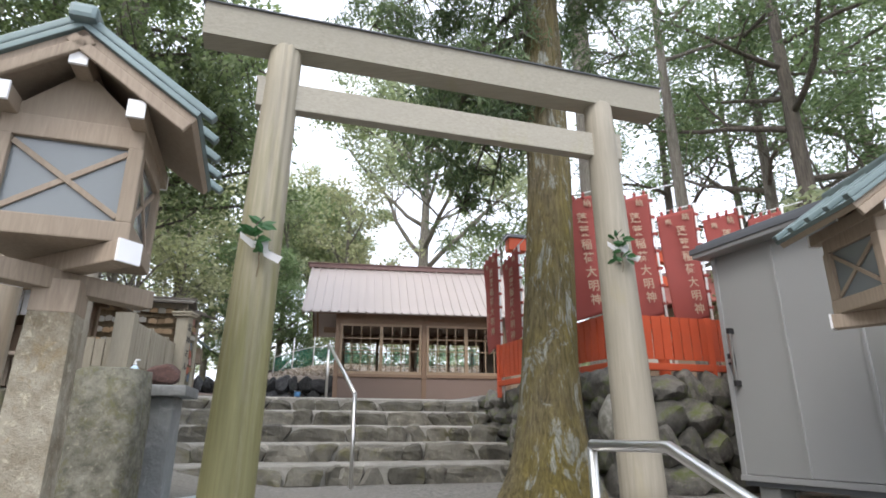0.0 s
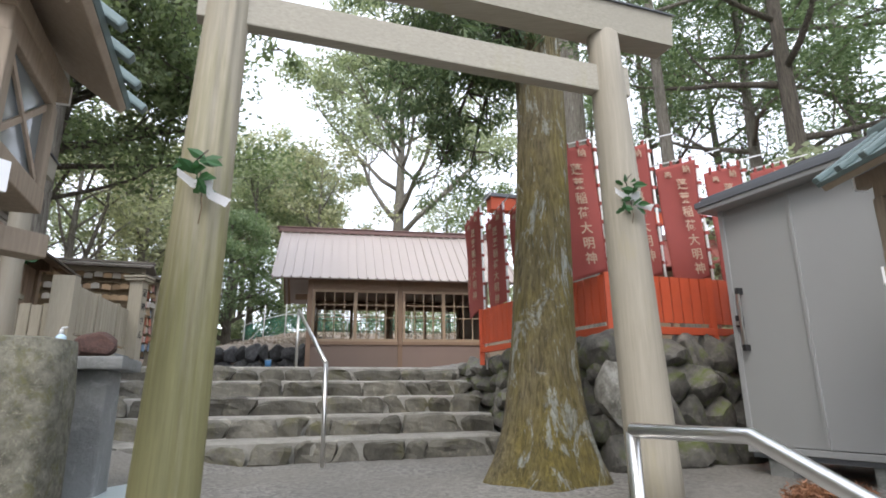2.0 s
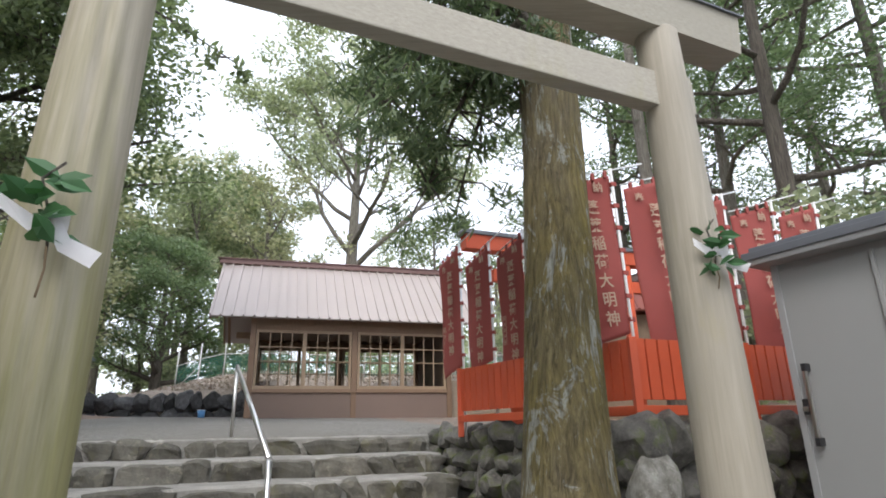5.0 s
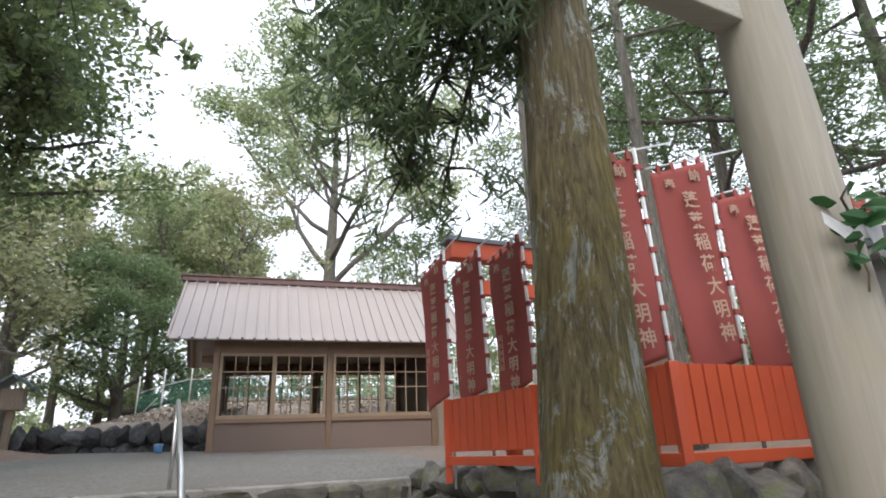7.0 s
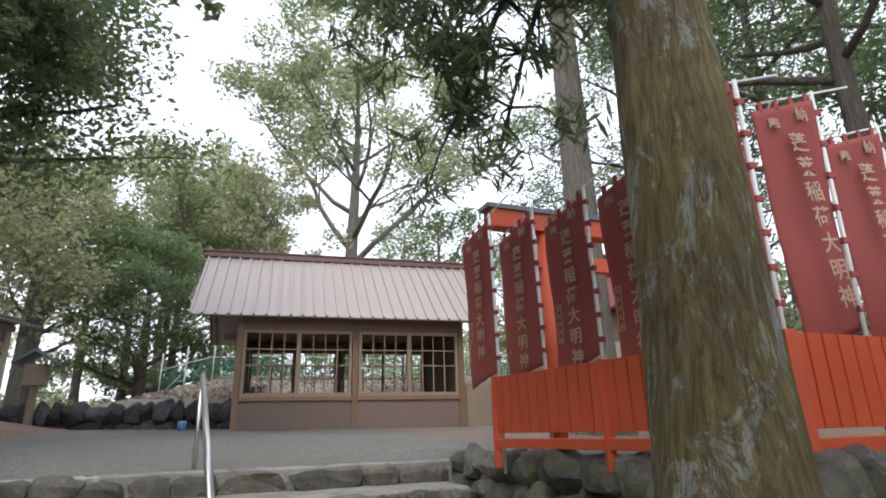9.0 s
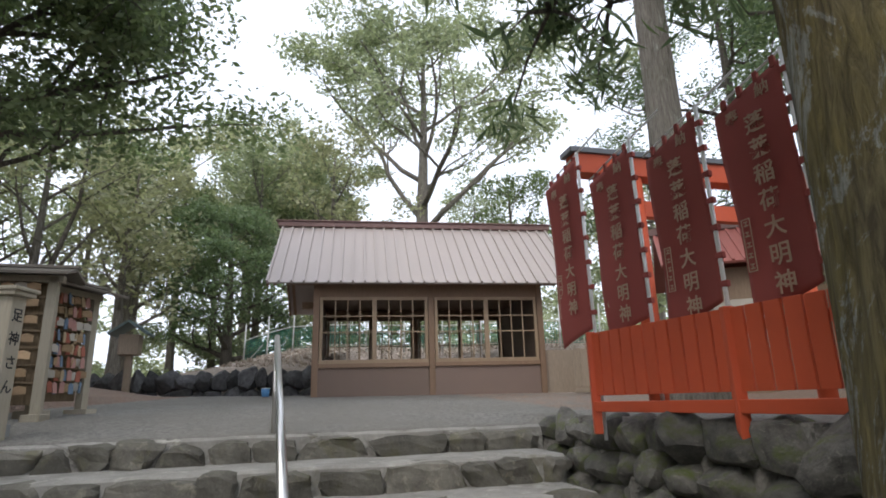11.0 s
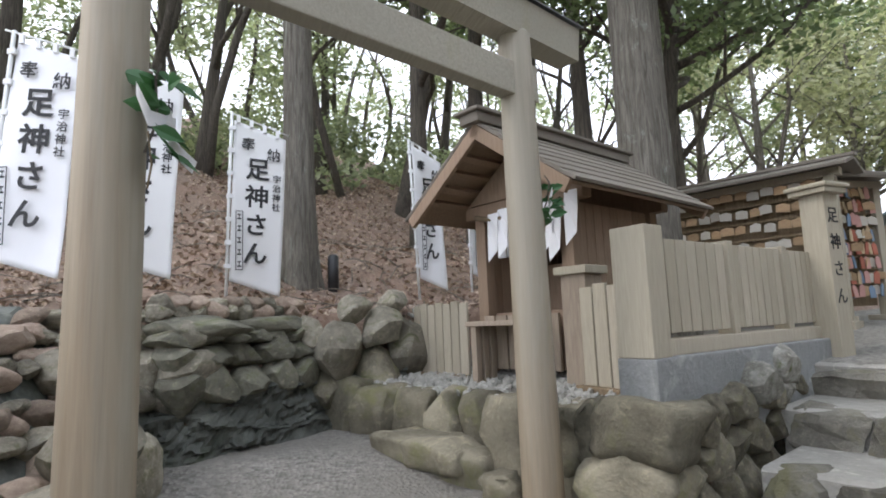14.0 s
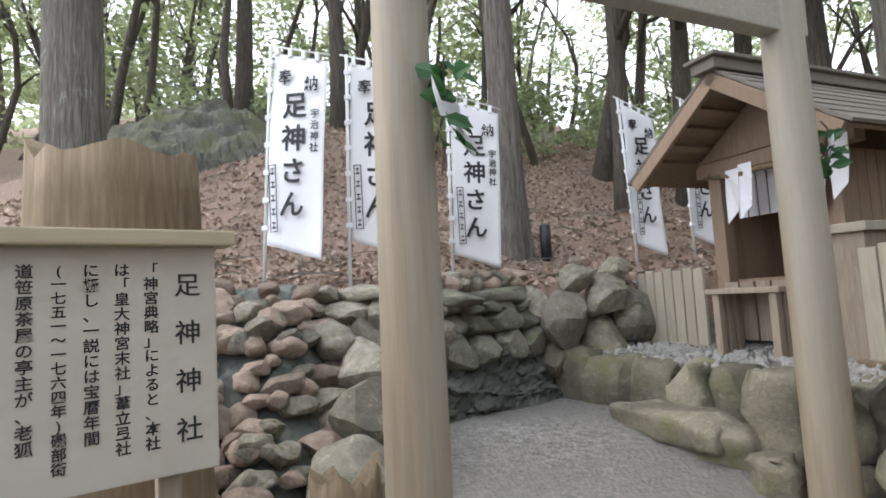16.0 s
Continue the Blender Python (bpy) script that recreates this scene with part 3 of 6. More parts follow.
for sgn in (-1, 1):
    bm = bmesh.new()
    run = RY - EY
    slope = math.atan2(RZ - EZ, run)
    ln = math.hypot(run, RZ - EZ)
    m = Matrix.Translation((0, RY, RZ)) @ Matrix.Rotation(0 if sgn < 0 else math.pi, 4, "Z") @ Matrix.Rotation(slope, 4, "X")
    x0, x1 = (RX0, RX1) if sgn < 0 else (-RX1, -RX0)
    box(bm, (x0, -ln, -0.03), (x1, 0, 0.0), m)
    n = 27
    for k in range(n + 1):
        xx = x0 + (x1 - x0) * k / n
        xx = min(max(xx, x0 + 0.016), x1 - 0.016)
        rib = bmesh.new()
        box(rib, (xx - 0.02, -ln - 0.012, 0.001), (xx + 0.02, 0, 0.045), m)
        part("roof_rib", rib, ROOF, pav)
    part("roof_sheet", bm, ROOF, pav, "faded pinkish-grey metal roofing")
    beam("barge_board", (x0, -ln + 0.02, -0.11), (x0 + 0.04, -0.06, -0.032), PAVWOOD, pav, m)
    beam("barge_board", (x1 - 0.04, -ln + 0.02, -0.11), (x1, -0.06, -0.032), PAVWOOD, pav, m)
    for k in range(9):
        xx = x0 + 0.15 + (x1 - x0 - 0.3) * k / 8
        bm = bmesh.new()
        box(bm, (xx - 0.03, -ln + 0.06, -0.11), (xx + 0.03, -0.08, -0.034), m)
        part("rafter", bm, PAVWOOD, pav)
beam("ridge_cap", (RX0 - 0.1, RY - 0.11, RZ - 0.03), (RX1 + 0.1, RY + 0.11, RZ + 0.09), ROOFEDGE, pav, None, 0.02)
beam("ridge_board", (RX0 - 0.14, RY - 0.14, RZ + 0.09), (RX1 + 0.14, RY + 0.14, RZ + 0.12), ROOFEDGE, pav, None, 0.01)
beam("side_leanto", (PX1 - 0.02, PY0 + 0.05, PZ - 0.1), (PX1 + 1.5, PY0 + 0.1, 2.15), LANTERNWOOD, pav)
beam("ceiling_board", (PX0, PY0 + 0.06, 3.44), (PX1, PY1 - 0.06, 3.47), PAVWOOD, pav)


# ---- vermilion fence and red banners ----
fence = thing("vermilion_fence", "low vermilion wooden picket fence on the boulder wall", "fence")


def fence_run(parent, a, b, zb_a, zt, n, mat, w_frac=0.86, rail=True, thick=0.02):
    a, b = Vector(a), Vector(b)
    d = b - a
    ln = d.length
    ang = math.degrees(math.atan2(d.y, d.x))
    m = pose(a.x, a.y, 0, 0, 0, ang)
    pitch = ln / n
    for k in range(n):
        beam("board", (k * pitch + pitch * (1 - w_frac) / 2, -thick / 2, zb_a + 0.14), ((k + 1) * pitch - pitch * (1 - w_frac) / 2, thick / 2, zt), mat, parent, m, 0.003)
    if rail:
        beam("bottom_rail", (0, -0.03, zb_a + 0.03), (ln, 0.03, zb_a + 0.1), mat, parent, m)
        beam("back_rail", (0, thick / 2, zt - 0.14), (ln, thick / 2 + 0.04, zt - 0.08), mat, parent, m)
    return m


FA, FB, FC = (0.55, 8.52), (1.69, 6.36), (4.9, 7.62)
fence_run(fence, FA, FB, 1.07, 1.65, 22, VERM)
fence_run(fence, FB, FC, 1.07, 1.65, 30, VERM)
for (x, y) in (FA, FB, (1.12, 7.44), FC, (2.76, 6.78), (3.83, 7.2)):
    beam("post", (x - 0.03, y - 0.03, 0.95), (x + 0.03, y + 0.03, 1.66), VERM, fence)


def banner(name, label, group, foot, z0, z_lo, z_hi, width, away, cloth, ink, texts, seed, lean=(0, 0), pole_h=None, hang=0.0, side=1):
    """A tall cloth flag tied to a pole and a cross rod; away is the direction in which it hangs out from its pole."""
    rg = random.Random(seed)
    ob = thing(name, label, "banner", group, at=(foot[0], foot[1], z0), turn=math.degrees(math.atan2(away[1], away[0])))
    top = (pole_h or z_hi + 0.06) - z0
    lx, ly = lean
    rod("pole", [(0, 0, -0.15), (lx * 0.5, ly * 0.5, top * 0.5), (lx, ly, top)], 0.013, POLE, ob, 10)
    zh, zl = z_hi - z0, z_lo - z0
    fx = lambda z: lx * z / top
    fy = lambda z: ly * z / top
    over = 0.05 if side > 0 else 0.3
    k_h = hang / width
    rod("cross_rod", [(fx(zh) - side * over, fy(zh), zh + 0.05 - k_h * over), (fx(zh) + side * (width + 0.04), fy(zh), zh + 0.05 + k_h * (width + 0.04))], 0.007, POLE, ob, 8)
    nx_, nz_ = 14, 34
    amp = rg.uniform(0.006, 0.014)
    ph = rg.uniform(0, 6)

    def surf(s, q):
        z = zh + (zl - zh) * q
        g = s if side > 0 else 1 - s
        return Vector((fx(z) + side * (0.02 + width * g * (1 - 0.09 * q * rg_k)), fy(z) + amp * math.sin(g * 5 + q * 3 + ph) * (0.35 + q) + 0.012 * math.sin(q * 7 + ph), z + hang * g))

    rg_k = rg.uniform(0.2, 1.6)
    bm = bmesh.new()
    vs = [[bm.verts.new(surf(i / nx_, j / nz_)) for i in range(nx_ + 1)] for j in range(nz_ + 1)]
    for j in range(nz_):
        for i in range(nx_):
            f = bm.faces.new((vs[j][i], vs[j][i + 1], vs[j + 1][i + 1], vs[j + 1][i]))
            f.smooth = True
    bmesh.ops.recalc_face_normals(bm, faces=bm.faces)
    bmesh.ops.solidify(bm, geom=bm.faces[:], thickness=0.003)
    sheet = part("cloth", bm, cloth, ob)
    for k in range(7):
        q = (k + 0.4) / 7
        z = zh + (zl - zh) * q
        beam("tie", (fx(z) - 0.02, fy(z) - 0.015, z - 0.018), (fx(z) + 0.03, fy(z) + 0.015, z + 0.018), cloth, ob, None, 0.004)
    for k in range(4):
        s = (k + 0.5) / 4
        beam("tie", (fx(zh) + side * width * s - 0.015, fy(zh) - 0.01, zh - 0.01 + hang * s), (fx(zh) + side * width * s + 0.015, fy(zh) + 0.01, zh + 0.055 + hang * s), cloth, ob, None, 0.004)
    for txt, s, q, size, line, bold in texts:
        p = surf(s, q + 0.06)
        p2 = surf(s, min(1, q + 0.5))
        tilt = math.atan2(p2.x - surf(s, q + 0.06).x, -(p2.z - p.z))
        slant = math.atan2(hang, width)
        m = Matrix.Translation((surf(s, q).x, min(surf(s2, q2 / 9).y for q2 in range(10) for s2 in (0, 0.3, 0.5, 0.7, 1)) - 0.004 + fy(0.0), surf(s, q).z)) @ Matrix.Rotation(math.pi / 2, 4, "X") @ Matrix.Rotation(tilt, 4, "Z")
        word("lettering", txt, size, ink, sheet, m, line, bold)
    return ob


def name_bars(ob, x, y, z_hi, z_lo, w, ink):
    """The donor's name, too small to read: bars in a thin frame."""
    bm = bmesh.new()
    for lo, hi in (((x - w, y, z_lo), (x - w + 0.006, y + 0.002, z_hi)), ((x + w - 0.006, y, z_lo), (x + w, y + 0.002, z_hi)), ((x - w, y, z_hi - 0.006), (x + w, y + 0.002, z_hi)), ((x - w, y, z_lo), (x + w, y + 0.002, z_lo + 0.006))):
        box(bm, lo, hi)
    k = 5
    for i in range(k):
        zc = z_lo + (z_hi - z_lo) * (i + 0.5) / k
        hh = (z_hi - z_lo) / k * 0.24
        box(bm, (x - w * 0.5, y, zc - hh), (x + w * 0.5, y + 0.002, zc - hh * 0.45))
        box(bm, (x - w * 0.08, y, zc - hh * 0.45), (x + w * 0.1, y + 0.002, zc + hh * 0.55))
        box(bm, (x - w * 0.45, y, zc + hh * 0.55), (x + w * 0.45, y + 0.002, zc + hh))
    part("name_panel", bm, ink, next(c for c in ob.children if c.name.startswith("cloth")))


RED_TEXT = [("奉", 0.27, 0.05, 0.09, 1, 0.001), ("納", 0.74, 0.03, 0.09, 1, 0.001), ("蓬莱稲荷大明神", 0.56, 0.14, 0.122, 1.2, 0.0015)]
WHITE_TEXT = [("奉", 0.27, 0.09, 0.11, 1, 0.002), ("納", 0.76, 0.1, 0.11, 1, 0.002), ("足神さん", 0.47, 0.2, 0.19, 1.2, 0.004), ("宇治神社", 0.84, 0.26, 0.068, 1.15, 0.001)]
red_label = "faded red prayer banner on a white pole behind the fence"


def red_banner(foot, z_lo, z_hi, seed, away, lean=(0.0, 0.0), width=0.36, hang=-0.07):
    b = banner("prayer_banner", red_label, "red banners", foot, 1.05, z_lo, z_hi, width, away, CLOTH_R, CREAM, RED_TEXT, seed, lean, None, hang, -1)
    name_bars(b, -width + 0.07, -0.032, (z_hi - 1.05) - 1.05 * (z_hi - z_lo) * 0.62, z_lo - 1.05 + 0.12, 0.028, CREAM)
    return b


# banners along the fence's two runs
for (x, y), hi, sd in (((0.61, 8.6), 3.06, 1), ((0.89, 8.05), 2.9, 2), ((1.17, 7.52), 2.85, 3), ((1.44, 7.0), 2.88, 11)):
    red_banner((x, y), 1.7, hi, sd, (0.47, -0.88), (0.0, -0.03), 0.44, -0.12)
for k, (x, y) in enumerate(((1.79, 6.54), (2.38, 6.77), (2.92, 6.99), (3.5, 7.21), (4.08, 7.44), (4.65, 7.67))):
    red_banner((x, y), 1.7, (2.95, 3.02, 2.92)[k % 3], 4 + k, (0.97, 0.24), (-0.17, -0.17), 0.46, -0.14)


# ---- the boulder walls ----
ROUND_D, ROUND_L = rocks_of(BOULDER, 7, rough=0.38, boxy=0.35), rocks_of(BOULDER_L, 7, rough=0.35, boxy=0.3)
ROUND_B, ROUND_R = rocks_of(BLACKROCK, 6, rough=0.45, boxy=0.3), rocks_of(REDROCK, 6, rough=0.3)
ROUND_K = rocks_of(DARKROCK, 4, rough=0.5, boxy=0.45, sub=3)


def boulder_wall(name, label, a, b, z_bot, z_top, size, meshes, seed, back=0.25, slope=0.12):
    """Dry-laid boulders between two points of the plan, in uneven courses, with an earth core behind."""
    rg = random.Random(seed)
    ob = thing(name, label, "wall", kind="structure")
    a, b = Vector((*a, 0)), Vector((*b, 0))
    d = (b - a).normalized()
    nrm = Vector((-d.y, d.x, 0))
    ln = (b - a).length
    z, row = z_bot, 0
    while z < z_top - size * 0.15:
        h = size * rg.uniform(0.75, 1.1)
        if z + h > z_top - size * 0.25:
            h = z_top - z + 0.02
        s = -size * 0.3 * rg.random()
        while s < ln:
            w = size * rg.uniform(0.75, 1.7)
            hh = h * rg.uniform(1.0, 1.25)
            p = a + d * (s + w / 2) + nrm * (back * 0.4 + slope * (z - z_bot) + rg.uniform(-0.03, 0.03))
            put_rock("stone", meshes, rg, (p.x, p.y, z + h / 2), (w * 1.12, size * 1.25, hh * 1.12), ob, 0.22, math.atan2(d.y, d.x) + rg.choice((0, math.pi)) + rg.uniform(-0.2, 0.2))
            s += w * 0.93
        z += h * 0.92
        row += 1
    bm = bmesh.new()
    m = pose(a.x, a.y, 0, 0, 0, math.degrees(math.atan2(d.y, d.x)))
    sg = math.copysign(1, back)
    box(bm, (0.45, sg * (abs(back) * 0.6 + abs(slope) + 0.08), z_bot - 0.2), (ln - 0.3, sg * (abs(back) + 0.45), z_top - 0.1), m)
    part("earth_core", bm, DARKROCK, ob)
    return ob


boulder_wall("retaining_wall_fence", "dark mossy boulder retaining wall under the vermilion fence", xy(2.02, -1.12), xy(2.12, 2.7), -0.1, 1.04, 0.29, ROUND_D, 21, back=-0.28, slope=-0.1)
boulder_wall("retaining_wall_front", "dark mossy boulder retaining wall", xy(2.1, -1.2), xy(5.6, -1.15), -0.1, 1.04, 0.31, ROUND_D, 22)
# the small shrine's terrace: squared stones before it, rounder ones beside the steps
ROUND_S, ROUND_W = rocks_of(BOULDER_S, 7, rough=0.3, boxy=0.7), rocks_of(LICHENROCK, 4, rough=0.35, boxy=0.3)
rg = random.Random(23)
terrace = thing("retaining_wall_shrine", "brown fieldstone wall before the small shrine", "wall", kind="structure", at=(OX, OY, 0), turn=21)
for u, v, w, dd, z0, z1 in ((-4.44, 0.82, 0.42, 0.3, 0.3, 0.9), (-4.8, 0.8, 0.32, 0.3, 0.35, 0.93), (-4.05, 0.86, 0.37, 0.26, 0.45, 0.9), (-3.75, 0.88, 0.23, 0.26, 0.45, 0.91), (-3.49, 0.87, 0.28, 0.26, 0.45, 0.91), (-3.17, 0.83, 0.31, 0.3, 0.3, 0.92), (-2.87, 0.87, 0.28, 0.26, 0.55, 0.9), (-2.64, 0.85, 0.22, 0.28, 0.6, 0.93), (-2.4, 0.82, 0.42, 0.34, 0.68, 0.95), (-2.85, 0.86, 0.34, 0.3, 0.15, 0.56), (-2.46, 0.8, 0.44, 0.36, 0.3, 0.7), (-2.42, 0.76, 0.5, 0.4, -0.1, 0.33)):
    bm = bmesh.new()
    stone_block(bm, (u - w / 2, v - dd / 2, z0), (u + w / 2, v + dd / 2, z1), rg, 0.085, (rg.uniform(-0.03, 0.03), rg.uniform(-0.03, 0.03)), 5)
    for f in bm.faces:
        f.smooth = True
    part("stone", bm, BOULDER_S, terrace)
for z, dv in ((0.16, 0.26), (0.4, 0.25), (0.62, 0.22), (0.8, 0.2)):
    v = 0.98
    while v < 2.75:
        w = dv * rg.uniform(0.85, 1.4)
        put_rock("stone", ROUND_W if z > 0.75 and rg.random() < 0.4 else ROUND_S, rg, (-2.29 - 0.03 * v + rg.uniform(-0.02, 0.02), v + w / 2, z + 0.03 * v), (w * 1.15, 0.24, dv * 1.2), terrace, 0.15, radians(90) + rg.uniform(-0.15, 0.15))
        v += w
bm = bmesh.new()
box(bm, (-4.9, 0.9, 0.1), (-2.5, 1.05, 0.84))
box(bm, (-2.7, 1.05, 0.1), (-2.41, 2.9, 0.82))
part("earth_core", bm, DARKROCK, terrace)
boulder_wall("hill_wall", "dry-laid grey stone wall below the hillside", (-5.1, 2.3), (-5.0, 4.25), 0.85, 1.46, 0.21, ROUND_L, 25, back=0.3, slope=0.1)
laid = thing("hill_wall_laid", "flat mossy stones and a long slab laid below the hillside", "wall", kind="structure")
rg = random.Random(44)
FLAT = rocks_of(LAID, 5, rough=0.3, boxy=0.6)
la, lb = Vector((-4.98, 4.22, 0)), Vector((-5.68, 5.08, 0))
ld = (lb - la).normalized()
lt = math.atan2(ld.y, ld.x)
for z, h, w0, w1, dep, stones in ((0.99, 0.22, 0.2, 0.32, 0.3, FLAT), (1.17, 0.17, 0.18, 0.3, 0.3, FLAT), (1.28, 0.09, 0.16, 0.3, 0.3, FLAT), (1.35, 0.14, 0.62, 0.72, 0.34, FLAT), (1.45, 0.1, 0.1, 0.18, 0.16, ROUND_R + ROUND_L + ROUND_L), (1.5, 0.09, 0.09, 0.15, 0.14, ROUND_R + ROUND_L)):
    at = -0.05
    while at < (lb - la).length:
        w = rg.uniform(w0, w1)
        p = la + ld * (at + w / 2) + Vector((-ld.y, ld.x, 0)) * (0.02 + (z - 0.95) * 0.22)
        put_rock("stone", stones, rg, (p.x, p.y, z), (w * 1.16, dep, h * 1.3), laid, 0.07, lt + rg.choice((0, math.pi)) + rg.uniform(-0.08, 0.08))
        at += w * 0.95
for x, y, z, w, h in ((-5.78, 5.34, 1.16, 0.46, 0.5), (-5.74, 5.2, 0.86, 0.34, 0.4), (-5.82, 5.62, 0.92, 0.42, 0.46), (-5.7, 5.12, 1.3, 0.24, 0.26), (-5.9, 5.7, 1.3, 0.4, 0.36), (-5.95, 5.95, 1.1, 0.4, 0.5), (-5.86, 5.5, 1.46, 0.26, 0.2), (-6.0, 5.85, 1.5, 0.26, 0.2)):
    put_rock("stone", ROUND_L + ROUND_S, rg, (x, y, z), (w, w * 0.9, h), laid, 0.2)
boulder_wall("rubble_wall", "low wall of dark rubble below the leaf-covered field", (-10.9, 16.0), (-3.85, 15.95), 1.2, 1.88, 0.33, ROUND_B, 27)
rg = random.Random(31)
bed = thing("bedrock", "dark wet bedrock at the foot of the hillside wall", "rock", kind="structure")
bm = bmesh.new()
face = []
for j in range(31):
    s = j / 30
    row = []
    for i in range(96):
        y = 3.75 + 2.15 * i / 95
        p = Vector((y * 1.6 + s * 0.5, s * 2.6 - y * 0.25, 1.7))
        d = 0.16 * (0.5 - abs(noise.noise(p * 1.3))) + 0.09 * (0.5 - abs(noise.noise(p * 3.1))) + 0.06 * (0.4 - abs(noise.noise(p * 7))) + 0.035 * noise.noise(p * 13) + 0.02 * noise.noise(p * 27)
        row.append(bm.verts.new((-4.98 - 0.2 * s - 0.75 * sm(4.2, 5.6, y) + d, y, 0.36 + 0.62 * s + 0.05 * noise.noise(p * 2.2))))
    face.append(row)
for a, b in zip(face, face[1:]):
    for k in range(95):
        bm.faces.new((a[k], a[k + 1], b[k + 1], b[k]))
part("rock_face", bm, DARKROCK, bed)
out = thing("outcrop", "mossy ledges of rock showing through the leaf litter", "rock", kind="structure")
bm = bmesh.new()
patch = []
for j in range(91):
    row = []
    for i in range(71):
        x, y = -12.6 + 4.1 * i / 70, -1.8 + 5.2 * j / 90
        e = 1 - ((x + 10.5) / 1.9) ** 2 - ((y - 0.7) / 2.3) ** 2
        p = Vector((x * 0.75 + y * 0.3, y * 0.45 - x * 0.1, 2.2))
        q = noise.noise(p) + 0.5 * noise.noise(p * 2.3) - 0.22 * (x + 10.5) + 1.5
        led = (math.floor(q * 3.5) + sm(0.7, 1.0, q * 3.5 - math.floor(q * 3.5))) / 3.5
        f = Vector((x * 2.4, y * 1.3, 0))
        dz = 0.42 * (led - 1.5 + 0.22 * (x + 10.5)) + 0.2 * (0.4 - abs(noise.noise(f))) + 0.09 * noise.noise(f * 2.7) + 0.05 * noise.noise(f * 6.5)
        row.append(bm.verts.new((x + 0.14 * noise.noise(f * 1.9 + Vector((0, 0, 7))), y + 0.1 * noise.noise(f * 2.3), height(x, y) + dz + 0.08 - 0.5 * sm(0.45, 0.0, e) if e < 0.45 else height(x, y) + dz + 0.08)))
    patch.append(row)
for a, b in zip(patch, patch[1:]):
    for k in range(70):
        bm.faces.new((a[k], a[k + 1], b[k + 1], b[k]))
part("rock_ledge", bm, LEDGE, out)
# loose cobbles spilling at the end of the hillside wall
spill = thing("cobble_pile", "loose heap of reddish and grey cobbles beside the path", "stones", kind="structure")


def pile(x, y):
    s = min(1.0, max(0.0, (x + 5.1) / 1.7))
    return height(max(x, -5.0), y) + 1.0 * (1 - s) ** 1.5 * (1 - sm(3.4, 4.0, y))


for k in range(290):
    s, q = rg.random(), rg.random()
    x, y = -5.05 + 1.65 * s, 2.1 + 1.75 * q + 0.1 * s
    w = rg.uniform(0.075, 0.165) * (1.2 - 0.3 * s)
    put_rock("stone", rg.choice((ROUND_R, ROUND_R, ROUND_L)), rg, (x, y, pile(x, y) + rg.uniform(0.0, 0.05)), (w * 1.3, w, w * 0.8), spill, 0.5)
bm = bmesh.new()
core = [[bm.verts.new((-5.2 + 0.15 * i, 1.9 + 0.15 * j, pile(-5.2 + 0.15 * i, 1.9 + 0.15 * j) - 0.03)) for i in range(14)] for j in range(15)]
for j in range(14):
    for i in range(13):
        bm.faces.new((core[j][i], core[j][i + 1], core[j + 1][i + 1], core[j + 1][i]))
part("earth_core", bm, DARKROCK, spill)
for x, y, z, w, h in ((-4.05, 3.86, 0.55, 0.42, 0.42), (-4.35, 3.95, 0.75, 0.4, 0.4), (-4.6, 4.02, 0.62, 0.35, 0.38), (-4.75, 3.9, 1.0, 0.34, 0.3), (-4.9, 3.7, 1.15, 0.33, 0.28)):
    put_rock("boulder", ROUND_L, rg, (x, y, z), (w, w, h), spill, 0.3)
for u, v, z, w, dd, h in ((-3.7, 0.62, 0.62, 0.74, 0.3, 0.12), (-3.7, 0.68, 0.56, 0.3, 0.26, 0.16), (-3.36, 0.68, 0.56, 0.34, 0.26, 0.16), (-3.1, 0.58, 0.5, 0.24, 0.2, 0.14), (-2.62, 0.1, 0.36, 0.7, 0.4, 0.1)):
    ob = thing("stepping_stone", "flat brown stone set at the foot of the shrine wall", "stone", at=(*xy(u, v), z), turn=21)
    bm = bmesh.new()
    stone_block(bm, (-w / 2, -dd / 2, -h), (w / 2, dd / 2, h / 2), rg, 0.07, (rg.uniform(-0.03, 0.03), rg.uniform(-0.03, 0.03)), 5)
    for f in bm.faces:
        f.smooth = True
    part("stone", bm, BOULDER_S, ob)
tagged(put_rock("boulder", ROUND_W, rg, (1.66, 6.14, 0.6), (0.42, 0.36, 0.62), None, 0.1, 0.4), "pale lichen-spotted boulder beside the cedar", "boulder")
for u, v, z, w in ((-2.3, 1.75, 0.92, 0.25), (-2.34, 2.2, 0.98, 0.27)):
    x, y = xy(u, v)
    tagged(put_rock("boulder", ROUND_W, rg, (x, y, z), (w, w * 1.2, w), None, 0.2), "pale lichen-covered boulder beside the top step", "boulder")
# white pebbles round the shrine
bm = bmesh.new()
for k in range(1500):
    u, v = rg.uniform(-5.0, -2.62), rg.uniform(0.86, 1.75)
    x, y = xy(u, v)
    w = rg.uniform(0.025, 0.06)
    bmesh.ops.create_icosphere(bm, subdivisions=1, radius=w / 2, matrix=Matrix.LocRotScale((x, y, max(0.87, height(x, y)) + 0.012), Euler((rg.random() * 6, rg.random() * 6, 0)), (1.3, 1, 0.7)))
tagged(part("pebbles", bm, PEBBLE), "white pebbles spread round the small shrine", "pebbles", kind="stuff")


